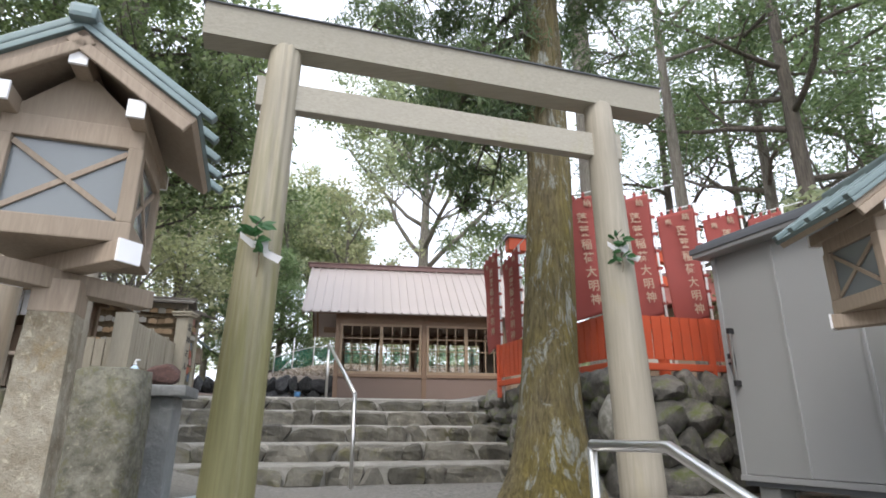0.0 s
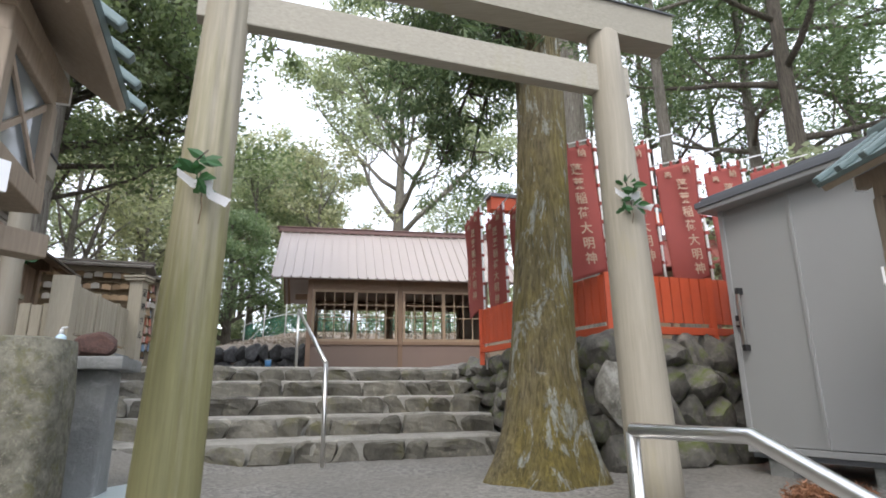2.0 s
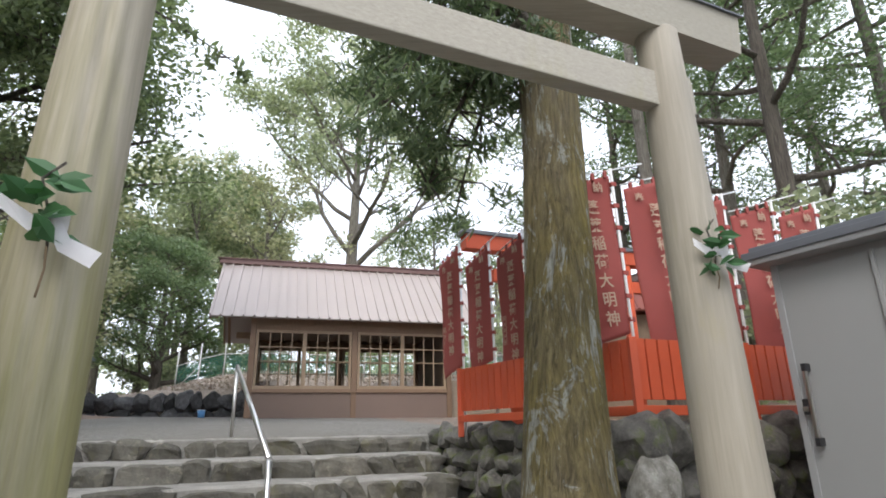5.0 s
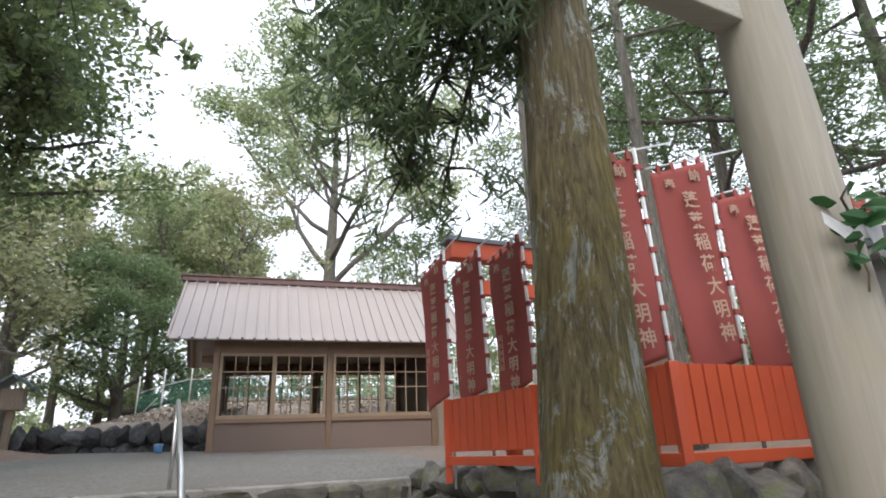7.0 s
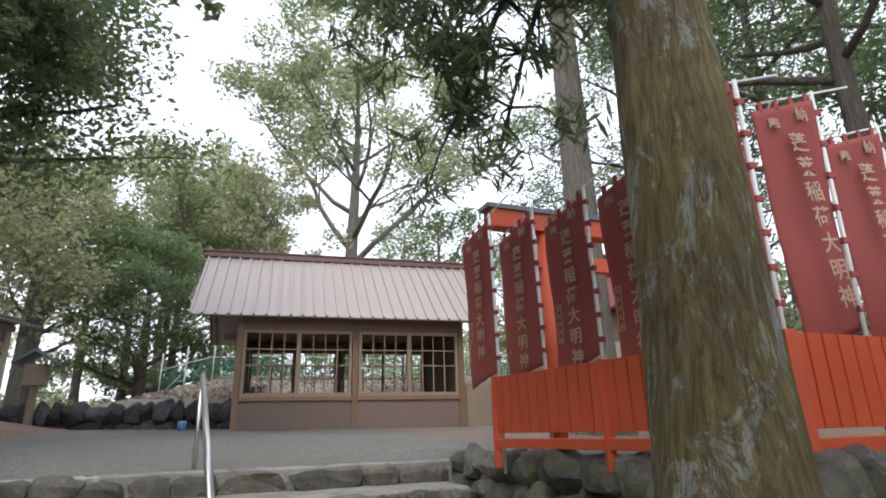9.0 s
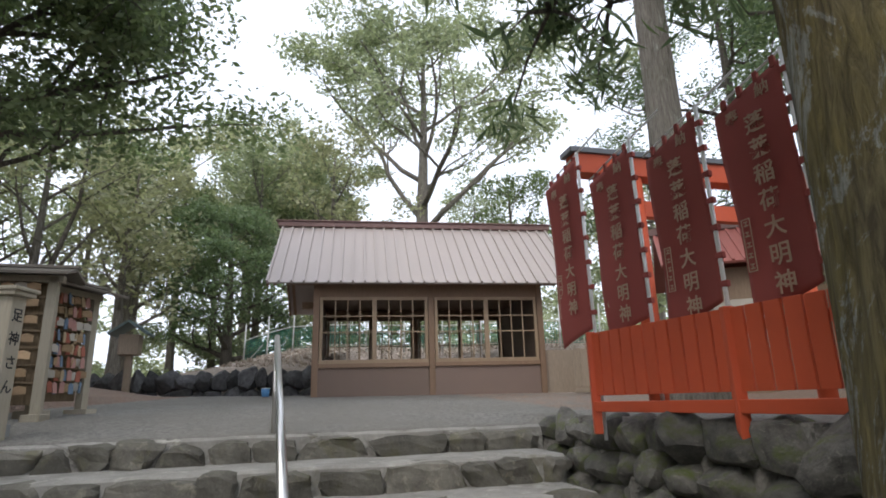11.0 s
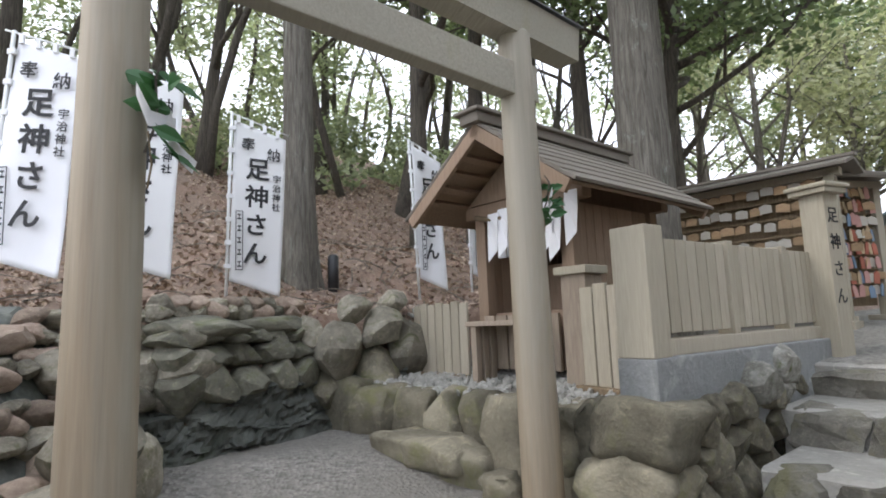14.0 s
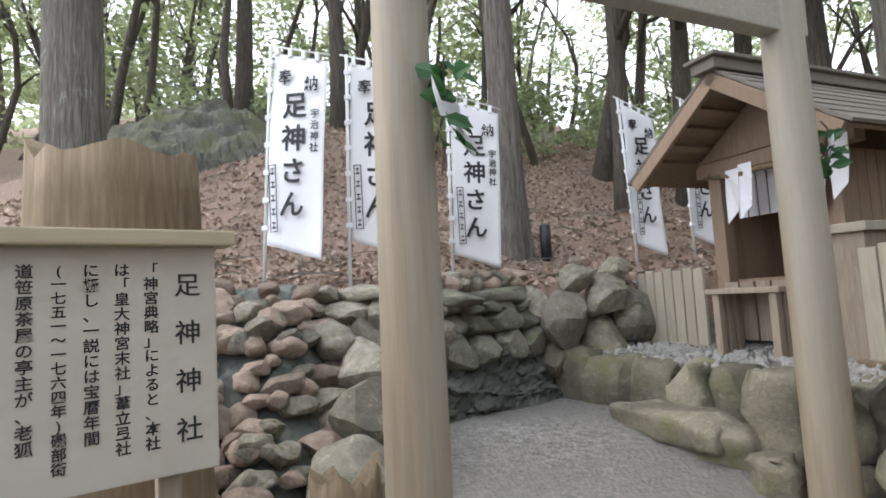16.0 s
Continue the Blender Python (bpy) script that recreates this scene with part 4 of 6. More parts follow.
# ---- trees ----
def leaf_cloud(name, clumps, count, size, material, seed, parent=None, shape=0.5, droop=0.0):
    """Many small leaves gathered in clumps (x, y, z, radius)."""
    r = np.random.RandomState(seed)
    c = np.array([k[:3] for k in clumps])
    rad = np.array([k[3] for k in clumps])
    wgt = rad ** 2 / (rad ** 2).sum()
    idx = r.choice(len(c), count, p=wgt)
    d = r.normal(size=(count, 3))
    d /= np.linalg.norm(d, axis=1)[:, None]
    q = r.uniform(0.15, 1.0, (count, 1)) ** 0.6
    pos = c[idx] + d * q * rad[idx][:, None] * np.array([1, 1, 0.62])
    a = r.normal(size=(count, 3))
    a[:, 2] = a[:, 2] * (0.6 if not droop else 0.3) - droop
    a /= np.linalg.norm(a, axis=1)[:, None]
    b = np.cross(a, r.normal(size=(count, 3)))
    b /= np.linalg.norm(b, axis=1)[:, None]
    s = size * r.uniform(0.6, 1.35, (count, 1))
    nrm = np.cross(a, b)
    v = np.stack([pos - a * s * 0.5, pos + b * s * shape * 0.5 + nrm * s * 0.06, pos + a * s * 0.5, pos - b * s * shape * 0.5 + nrm * s * 0.06], 1).reshape(-1, 3)
    me = bpy.data.meshes.new(name)
    me.vertices.add(count * 4)
    me.vertices.foreach_set("co", v.ravel())
    me.loops.add(count * 4)
    me.loops.foreach_set("vertex_index", np.arange(count * 4))
    me.polygons.add(count)
    me.polygons.foreach_set("loop_start", np.arange(count) * 4)
    me.update()
    me.materials.append(material)
    ob = new(name, me)
    ob.parent = parent
    return ob


def limb(bm, rg, start, direction, length, r0, depth, tips, curl=0.25, sides=8):
    """A crooked branch that forks; collects the ends of its twigs."""
    pts, rr = [Vector(start)], [r0]
    d = Vector(direction).normalized()
    n = 5
    for k in range(n):
        d = (d + Vector((rg.uniform(-curl, curl), rg.uniform(-curl, curl), rg.uniform(-curl * 0.5, curl * 0.8)))).normalized()
        pts.append(pts[-1] + d * length / n)
        rr.append(r0 * (1 - 0.62 * (k + 1) / n))
        if depth > 0 and k >= 1 and rg.random() < 0.75:
            side = Vector((rg.uniform(-1, 1), rg.uniform(-1, 1), rg.uniform(0.0, 0.8))).normalized()
            limb(bm, rg, pts[-1], d * 0.7 + side, length * rg.uniform(0.45, 0.65), rr[-1] * 0.6, depth - 1, tips, curl, max(4, sides - 2))
    tips.append(pts[-1])
    tips.append(pts[-2])
    tube(bm, pts, rr, sides, True)


def tree(label, x, y, h, r, bark, leaf, seed, clear=0.45, spread=0.35, leaves=4000, size=0.2, clump=0.7, limbs=7, lean=(0, 0), depth=1, up=0.7, category="tree", curl=0.25, trunk_to=0.85, droop=0.0, shape=0.5, z=None):
    rg = random.Random(seed)
    z0 = height(x, y) if z is None else z
    ob = thing("tree", label, category, at=(x, y, z0))
    bm = bmesh.new()
    n = 10
    pts, rr = [], []
    for k in range(n + 1):
        q = k / n
        wob = 0.03 * h * math.sin(q * 3 + seed) * q * 0.4
        pts.append(Vector((lean[0] * q * h + wob, lean[1] * q * h + wob * 0.5, h * trunk_to * q - (0.25 if k == 0 else 0))))
        rr.append(r * (1.0 - 0.8 * q) * (1.35 if k == 0 else 1))
    tube(bm, pts, rr, 14, True, 0.04, rg)
    tips = []
    for k in range(limbs):
        q = clear + (1 - clear) * (k + rg.random()) / limbs
        i = min(n - 1, int(q * n))
        p = pts[i].lerp(pts[i + 1], q * n - i)
        ang = k * 2.4 + rg.uniform(-0.5, 0.5)
        d = Vector((math.cos(ang), math.sin(ang), up * rg.uniform(0.5, 1.3)))
        limb(bm, rg, p, d, h * spread * (1.15 - 0.6 * (q - clear) / (1 - clear + 0.01)), rr[i] * 0.5, depth, tips, curl)
    tips.append(pts[-1])
    part("trunk", bm, bark, ob)
    if leaves:
        clumps = [(p.x + rg.uniform(-0.3, 0.3) * clump, p.y + rg.uniform(-0.3, 0.3) * clump, p.z + rg.uniform(-0.2, 0.3) * clump, clump * rg.uniform(0.55, 1.25)) for p in tips]
        leaf_cloud("crown", clumps, leaves, size, leaf, seed, ob, shape, droop)
    return ob


# the near cedar, with a flared mossy foot
def cedar(x, y, r, label, seed, h=15.0, bark=BARK, flare=1.9, z=0.0, lean=(0.0, 0.0)):
    rg = random.Random(seed)
    ob = thing("tree", label, "tree", at=(x, y, z))
    bm = bmesh.new()
    sides, rings = 72, 60
    grid = []
    for j in range(rings + 1):
        q = (j / rings) ** 1.7
        zz = -0.2 + q * h
        fl = 1 + (flare - 1) * math.exp(-max(0, zz + 0.05) / 0.42)
        rad = r * fl * (1 - 0.55 * q)
        row = []
        for k in range(sides):
            a = 2 * math.pi * k / sides
            root = 1 + 0.13 * math.exp(-max(0, zz) / 0.4) * math.sin(a * 5 + seed) + 0.025 * noise.noise(Vector((math.cos(a) * 3, math.sin(a) * 3, zz * 0.7))) + 0.035 * noise.noise(Vector((math.cos(a) * 11, math.sin(a) * 11, zz * 0.8))) + 0.018 * noise.noise(Vector((math.cos(a) * 26, math.sin(a) * 26, zz * 2.2)))
            row.append(bm.verts.new((math.cos(a) * rad * root + lean[0] * min(zz, 3), math.sin(a) * rad * root + lean[1] * min(zz, 3), zz)))
        grid.append(row)
    for j in range(rings):
        for k in range(sides):
            f = bm.faces.new((grid[j][k], grid[j][(k + 1) % sides], grid[j + 1][(k + 1) % sides], grid[j + 1][k]))
            f.smooth = True
    bm.faces.new(grid[-1])
    part("trunk", bm, bark, ob)
    return ob


def spray(parent, specs, seed, leaf=LEAF_CEDAR, size=0.16, per=900, bark=BARK3, shape=0.16):
    """Drooping boughs hung with narrow needle sprays: start, end, thickness of the foliage."""
    rg = random.Random(seed)
    bm = bmesh.new()
    clumps = []
    for a, b, rad in specs:
        a, b = Vector(a), Vector(b)
        pts = []
        for k in range(7):
            q = k / 6
            p = a.lerp(b, q) + Vector((0, 0, 0.25 * math.sin(q * 3.0)))
            pts.append(p)
            if k:
                for _ in range(5):
                    o = Vector((rg.uniform(-1, 1), rg.uniform(-1, 1), rg.uniform(-1.0, 0.3))) * rad
                    clumps.append((p.x + o.x, p.y + o.y, p.z + o.z, rad * rg.uniform(0.25, 0.6)))
                    tube(bm, [p, p + o * 0.5 + Vector((0, 0, 0.05)), p + o], [0.012, 0.008, 0.003], 4)
        tube(bm, pts, [0.04 * (1 - 0.8 * k / 6) for k in range(7)], 6)
    part("bough", bm, bark, parent)
    leaf_cloud("foliage", clumps, per * len(specs), size, leaf, seed, parent, shape, 0.9)


big = cedar(0.95, 5.64, 0.25, "tall cedar with mossy, lichen-spotted bark and flared foot", 3, 15.0, BARK, 1.75, 0.0, (0.06, 0.12))
spray(big, [((0, 0.1, 4.0), (-0.75, 0.95, 2.95), 0.42), ((0, 0.1, 3.9), (-0.45, 1.0, 3.0), 0.38), ((0, 0.1, 4.3), (-1.05, 0.6, 3.55), 0.42), ((0, 0.1, 4.2), (-0.9, 0.9, 3.3), 0.42), ((0, 0.1, 4.6), (-1.3, 1.2, 4.0), 0.5), ((0, 0.1, 5.0), (-1.1, 1.8, 4.6), 0.5), ((0, 0, 5.4), (-1.8, 0.6, 5.2), 0.55), ((0, 0, 5.8), (-0.6, 2.0, 5.6), 0.6), ((0.1, 0, 5.6), (1.4, 1.6, 5.3), 0.6), ((0, 0, 6.4), (-1.6, -0.6, 6.3), 0.6), ((0.1, 0, 6.2), (1.8, 0.2, 5.9), 0.6), ((0, 0.1, 7.0), (-2.0, 1.6, 6.8), 0.7)], 4, per=2300, size=0.13)
second = cedar(2.85, 13.3, 0.33, "tall pale-barked cedar behind the banners", 5, 16, BARK2, 1.5, 1.2)
spray(second, [((0, 0, 8.6), (1.6, 0.6, 8.4), 0.6), ((0, 0, 9.4), (-1.2, 0.8, 9.4), 0.6), ((0, 0, 10.4), (1.2, -0.8, 10.2), 0.7), ((0, 0, 11.4), (-1.2, -0.6, 11.4), 0.7)], 6, per=900, size=0.16)
shrine_tree = cedar(-5.95, 8.62, 0.29, "tall straight tree with grey bark behind the small shrine", 7, 15, BARK2, 1.4, 1.2)
pine = cedar(-7.1, 5.2, 0.165, "slim pine with flaking lichen-grey bark on the slope", 8, 13, BARK2, 1.4, 1.7)
oldtree = cedar(-6.1, 1.42, 0.25, "thick old tree with green lichen behind the notice board", 9, 13, BARK2, 1.3, 1.5)

spray(shrine_tree, [((0, 0, 5.0), (1.6, 1.0, 4.7), 0.6), ((0, 0, 5.6), (2.2, 0.2, 5.4), 0.7), ((0, 0, 6.0), (0.8, 1.9, 5.6), 0.7), ((0, 0, 6.6), (-1.4, 1.4, 6.4), 0.7), ((0, 0, 7.2), (1.8, -0.6, 7.2), 0.7), ((0, 0, 6.4), (3.5, 0.2, 4.6), 0.3)], 16, LEAF_DARK, 0.13, 1500, BARK3, 0.45)
spray(pine, [((0, 0, 5.6), (1.2, 1.0, 5.5), 0.5), ((0, 0, 6.2), (-1.0, 1.4, 6.2), 0.6), ((0, 0, 6.6), (1.0, -1.2, 6.6), 0.6)], 17, LEAF_CEDAR, 0.14, 1300)
spray(oldtree, [((0, 0, 5.2), (1.4, 0.6, 5.2), 0.6), ((0, 0, 6.0), (-0.6, 1.6, 6.0), 0.6), ((0, 0, 6.6), (1.2, -1.2, 6.6), 0.6)], 18, LEAF_DARK, 0.14, 1300, BARK3, 0.45)

canopy = thing("tree", "broad dark evergreen tree spreading over the votive racks", "tree", at=(-7.35, 9.95, 1.6))
rg = random.Random(77)
bm = bmesh.new()
tips = []
tube(bm, [(0, 0, -0.2), (0.2, 0.1, 2.0), (0.5, 0.2, 4.2), (0.8, 0.6, 6.5)], [0.13, 0.11, 0.09, 0.04], 12)
for k in range(13):
    limb(bm, rg, (0.25 + 0.04 * k, 0.2, 2.4 + 0.34 * k), (math.cos(k * 2.1 + 0.4) + 0.25, math.sin(k * 2.1 + 0.4) + 0.1, 0.35), 2.0, 0.05, 1, tips)
for e in ((2.6, 0.7, 3.3), (2.2, 1.6, 3.0), (2.9, 0.2, 4.2), (1.2, -1.6, 3.4)):
    limb(bm, rg, (0.4, 0.2, e[2]), (e[0], e[1], 0.7), 2.9, 0.06, 1, tips, 0.15)
part("trunk", bm, BARK3, canopy)
leaf_cloud("crown", [(p.x, p.y, p.z, rg.uniform(0.5, 1.0)) for p in tips], 29000, 0.115, LEAF_DARK, 78, canopy)

tree("spreading camphor tree with fresh pale-green leaves", -3.0, 26.0, 13.5, 0.36, BARK2, LEAF_CAM, 12, 0.34, 0.42, 26000, 0.21, 0.82, 14, (0.01, 0), 2, 0.9, trunk_to=0.9)
tree("spreading camphor tree with fresh pale-green leaves", -8.8, 28.0, 9.5, 0.25, BARK2, LEAF_CAM, 13, 0.4, 0.33, 8000, 0.27, 1.0, 9, (0, 0), 1, 0.9)
tree("dense cedar with soft green foliage beside the field", -8.6, 21.6, 6.3, 0.2, BARK3, LEAF_SOFT, 14, 0.12, 0.27, 14000, 0.18, 0.6, 16, depth=1, up=0.25, droop=0.5, shape=0.25)
for k, (x, y, h, lf, lv) in enumerate(((-11.2, 20.5, 8, LEAF_PALE, 4500), (-10.2, 18.6, 5, LEAF_PALE, 2600), (-10.6, 27.5, 13, LEAF_PALE, 6500), (-13.0, 26, 12, LEAF_PALE, 6500), (-6.8, 29, 10, LEAF_CAM, 6500), (-8.8, 24.0, 10, LEAF_CAM, 5000), (-9.6, 31.0, 13, LEAF_CAM, 7000), (-6.2, 25.0, 9, LEAF_PALE, 5000), (-12.0, 30.0, 14, LEAF_CAM, 7000), (-15.5, 24, 10, LEAF_CAM, 6000), (-12.0, 17.5, 8.5, LEAF_PALE, 3000), (-14.5, 18.0, 8, LEAF_CAM, 4000), (0.9, 30, 8.5, LEAF_DARK, 5000), (4.0, 31, 7, LEAF_PALE, 2500), (6.5, 28, 7, LEAF_PALE, 3000), (-1.0, 33, 9, LEAF_CAM, 4500), (-12.5, 22, 9, LEAF_DARK, 7000), (-15.5, 27, 11, LEAF_DARK, 7000), (-18.0, 22, 10, LEAF_CAM, 6000), (-10.6, 24.6, 8, LEAF_DARK, 6000))):
    tree("slender woodland tree with a thin uneven crown", x, y, h, 0.17, BARK2, lf, 40 + k, 0.3, 0.27, int(lv * 0.75), 0.185, 0.7, 10, (0.01 * (k % 3 - 1), 0), 1, 0.8)
for k, (x, y, h, r) in enumerate(((4.5, 12.1, 15, 0.17), (6.4, 11.0, 14, 0.2), (7.4, 14.5, 14, 0.2), (5.8, 17.5, 13, 0.2), (9.5, 12.0, 14, 0.22), (8.6, 19.0, 13, 0.2), (11, 16, 13, 0.2), (5.2, 22.0, 11, 0.18), (8.5, 8.6, 12, 0.2))):
    tree("tall dark conifer in the wood beside the shrine", x, y, h, r, BARK3 if k % 2 else BARK2, LEAF_CEDAR if k % 2 else LEAF_SOFT, 60 + k, 0.3 if k else 0.58, 0.2, 7000 if k in (0, 3, 7) else 11000, 0.15, 0.7, 14, depth=1, up=0.35, droop=0.35, shape=0.35)
# the hillside wood
for k, (x, y, h, r, lx, ly, lf) in enumerate(((-11.5, 7.6, 10, 0.15, -0.05, 0.22, LEAF_DARK), (-9.8, 8.4, 11, 0.17, 0.0, 0.02, LEAF_DARK), (-9.2, 7.2, 11, 0.15, 0.0, 0.0, LEAF_CAM), (-10.6, 9.8, 11, 0.17, 0.05, 0.02, LEAF_DARK), (-8.4, 9.6, 12, 0.16, 0, 0, LEAF_DARK), (-12.6, 4.0, 10, 0.14, 0.0, 0.1, LEAF_CAM), (-13.5, 6.4, 10, 0.13, 0.02, -0.1, LEAF_PALE), (-11.0, 3.0, 11, 0.15, 0, 0, LEAF_DARK), (-12.2, 1.0, 11, 0.18, 0, 0.03, LEAF_DARK), (-14.5, 9.5, 10, 0.14, 0, 0.1, LEAF_PALE), (-15.5, 3.0, 10, 0.15, 0, 0, LEAF_CAM), (-9.6, 12.5, 11, 0.16, 0.02, 0, LEAF_CAM), (-12.5, 12.5, 11, 0.15, 0, 0, LEAF_CAM), (-16.5, 7.0, 10, 0.14, 0, 0, LEAF_PALE), (-9.5, -0.5, 11, 0.17, 0, 0, LEAF_DARK), (-7.8, -2.0, 11, 0.18, 0, 0, LEAF_DARK))):
    tree("crooked dark-trunked woodland tree on the leafy slope", x, y, h, r, BARK3, lf, 80 + k, 0.25, 0.26, 6500 if lf is LEAF_DARK else 2200, 0.15, 0.62, 9, (lx, ly), 1, 0.8, curl=0.42)
# woods all round, farther off
clumps = []
rg = random.Random(99)
for k in range(620):
    a = rg.uniform(0, 2 * math.pi)
    d = rg.uniform(34, 60)
    x, y = d * math.cos(a) - 2, d * math.sin(a) + 8
    clumps.append((x, y, height(x, y) + rg.uniform(0.3, 6.5) * rg.random(), rg.uniform(1.0, 2.2)))
tagged(leaf_cloud("far_woods", clumps, 60000, 0.42, LEAF_CAM, 100), "distant woodland round the shrine", "woods", kind="stuff")
hw = [(x, y, height(x, y) + rg.uniform(0.6, 8.5), rg.uniform(0.5, 1.3)) for x, y in ((rg.uniform(-26, -14), rg.uniform(-10, 20)) for _ in range(330))]
hw += [(x, y, height(x, y) + rg.uniform(0.4, 7.0), rg.uniform(0.5, 1.3)) for x, y in ((rg.uniform(-24, -12), rg.uniform(-16, 1)) for _ in range(160))]
tagged(leaf_cloud("hillside_woods", hw, 76000, 0.2, LEAF_CAM, 103), "pale leafy woodland higher up the hill", "woods", kind="stuff")
for k in range(84):
    x, y = (rg.uniform(-22, -11.5), rg.uniform(-8, 18)) if k < 70 else (rg.uniform(-18, -8.5), rg.uniform(-9, -1))
    z = height(x, y)
    a, b = rg.uniform(-0.12, 0.12), rg.uniform(-0.16, 0.16)
    hh = rg.uniform(4, 9)
    ob = thing("sapling", "thin crooked sapling on the wooded hillside", "tree", "hillside saplings", at=(x, y, z))
    bm = bmesh.new()
    p = [Vector((a * q * hh + 0.35 * math.sin(q * 5 + k) - 0.35 * math.sin(k), b * q * hh + 0.45 * math.sin(q * 4 + k * 2) - 0.45 * math.sin(k * 2), hh * q - 0.2)) for q in (0, 0.2, 0.4, 0.6, 0.8, 1)]
    tube(bm, p, [0.09, 0.08, 0.065, 0.05, 0.035, 0.015], 6)
    part("stem", bm, BARK3, ob)
    for j in (2, 3, 3, 4):
        e = p[j] + Vector((rg.uniform(-1.2, 1.2), rg.uniform(-1.2, 1.2), rg.uniform(0.3, 1.4)))
        rod("branch", [p[j], (p[j] + e) / 2 + Vector((0.1, 0, 0.1)), e], [0.035, 0.02, 0.006], BARK3, ob, 5)
# brushwood on the slope's brow and shrubs by the field
clumps = [(x, y, height(x, y) + rg.uniform(0.1, 1.3), rg.uniform(0.4, 0.9)) for x, y in ((rg.uniform(-17, -12.5), rg.uniform(-2, 13)) for _ in range(90))]
clumps += [(x, y, height(x, y) + rg.uniform(0.1, 2.8), rg.uniform(0.4, 0.8)) for x, y in ((rg.uniform(-26, 6), rg.uniform(22, 28)) for _ in range(270))]
clumps += [(x, y, height(x, y) + rg.uniform(0.1, 3.2), rg.uniform(0.4, 0.9)) for x, y in ((rg.uniform(5.6, 13), rg.uniform(7.5, 20)) for _ in range(110))]
tagged(leaf_cloud("undergrowth", clumps, 76000, 0.17, LEAF_CAM, 101), "leafy undergrowth at the edge of the wood", "shrubs", kind="stuff")
# fallen leaves on the slope and the field
r = np.random.RandomState(7)
spots = []
while len(spots) < 40000:
    x, y = r.uniform(-14, -4.9), r.uniform(-1, 12)
    if litter(x, y) > 0.7:
        spots.append((x, y, height(x, y) + 0.012, 0.012))
tagged(leaf_cloud("fallen_leaves", spots, 40000, 0.066, LEAF_DRY, 102, None, 0.6), "brown fallen leaves on the slope", "leaves", kind="stuff")
spots = [(x, y, height(x, y) + 0.012, 0.012) for x, y in zip(r.uniform(-11, 3, 14000), r.uniform(16.5, 25, 14000)) if litter(x, y) > 0.7]
tagged(leaf_cloud("field_leaves", spots, 14000, 0.085, LEAF_FIELD, 104, None, 0.6), "pale dry leaves covering the field", "leaves", kind="stuff")


# ---- the storage shed ----
SH = pose(2.62, 5.98, 0.1, 0, 0, -62)
shed = thing("storage_shed", "grey enamelled steel storage shed with sliding doors", "shed")
beam("body", (0.0, 0.02, 0.05), (2.3, 1.3, 2.0), SHED, shed, SH, 0.01)
for k, (a, b) in enumerate(((0.02, 0.62), (0.6, 1.22), (1.2, 1.78))):
    dr = beam("door", (a, 0.0 - 0.008 * (k % 2), 0.07), (b, 0.03, 1.94), SHED, shed, SH, 0.006)
    front = dr if k == 0 else front
    beam("door_edge", (b - 0.02, -0.022, 0.07), (b + 0.004, 0.0, 1.94), SHED, dr, SH, 0.004)
beam("corner_post", (-0.02, -0.012, 0.03), (0.025, 0.05, 2.0), SHED, shed, SH, 0.004)
beam("sill", (-0.02, -0.03, 0.02), (2.3, 0.03, 0.065), SHED, shed, SH, 0.004)
# dark slab under the body: shade below the sill, put in as colour
beam("sill_shadow_gap", (0.0, 0.0, -0.02), (2.3, 1.2, 0.02), SHEDTRIM, shed, SH)
for a in (0.1, 0.85, 1.6, 2.1):
    beam("foot_block", (a, 0.03, -0.16), (a + 0.19, 0.2, 0.0), CONCRETE, shed, SH)
bm = bmesh.new()
box(bm, (-0.12, -0.14, 1.99), (2.45, 1.4, 2.09), SH, 0.015)
part("roof", bm, SHED, shed)
beam("eave_trim", (-0.13, -0.155, 2.03), (2.46, -0.13, 2.085), SHEDTRIM, shed, SH, 0.006)
beam("roof_top", (-0.1, -0.1, 2.09), (2.43, 1.38, 2.13), SHEDTRIM, shed, SH, 0.01)
beam("handle_bar", (0.085, -0.06, 0.80), (0.108, -0.038, 1.27), STEEL, front, SH, 0.006, "slim bar handle")
for z in (0.79, 1.25):
    beam("handle_end", (0.082, -0.064, z), (0.111, 0.0, z + 0.05), BLACK, front, SH, 0.004)
beam("lock", (0.04, -0.05, 0.98), (0.085, 0.0, 1.08), BLACK, front, SH, 0.008, "black lock body")
beam("lock_plate", (0.045, -0.056, 1.0), (0.075, -0.048, 1.03), STEEL, front, SH, 0.002)


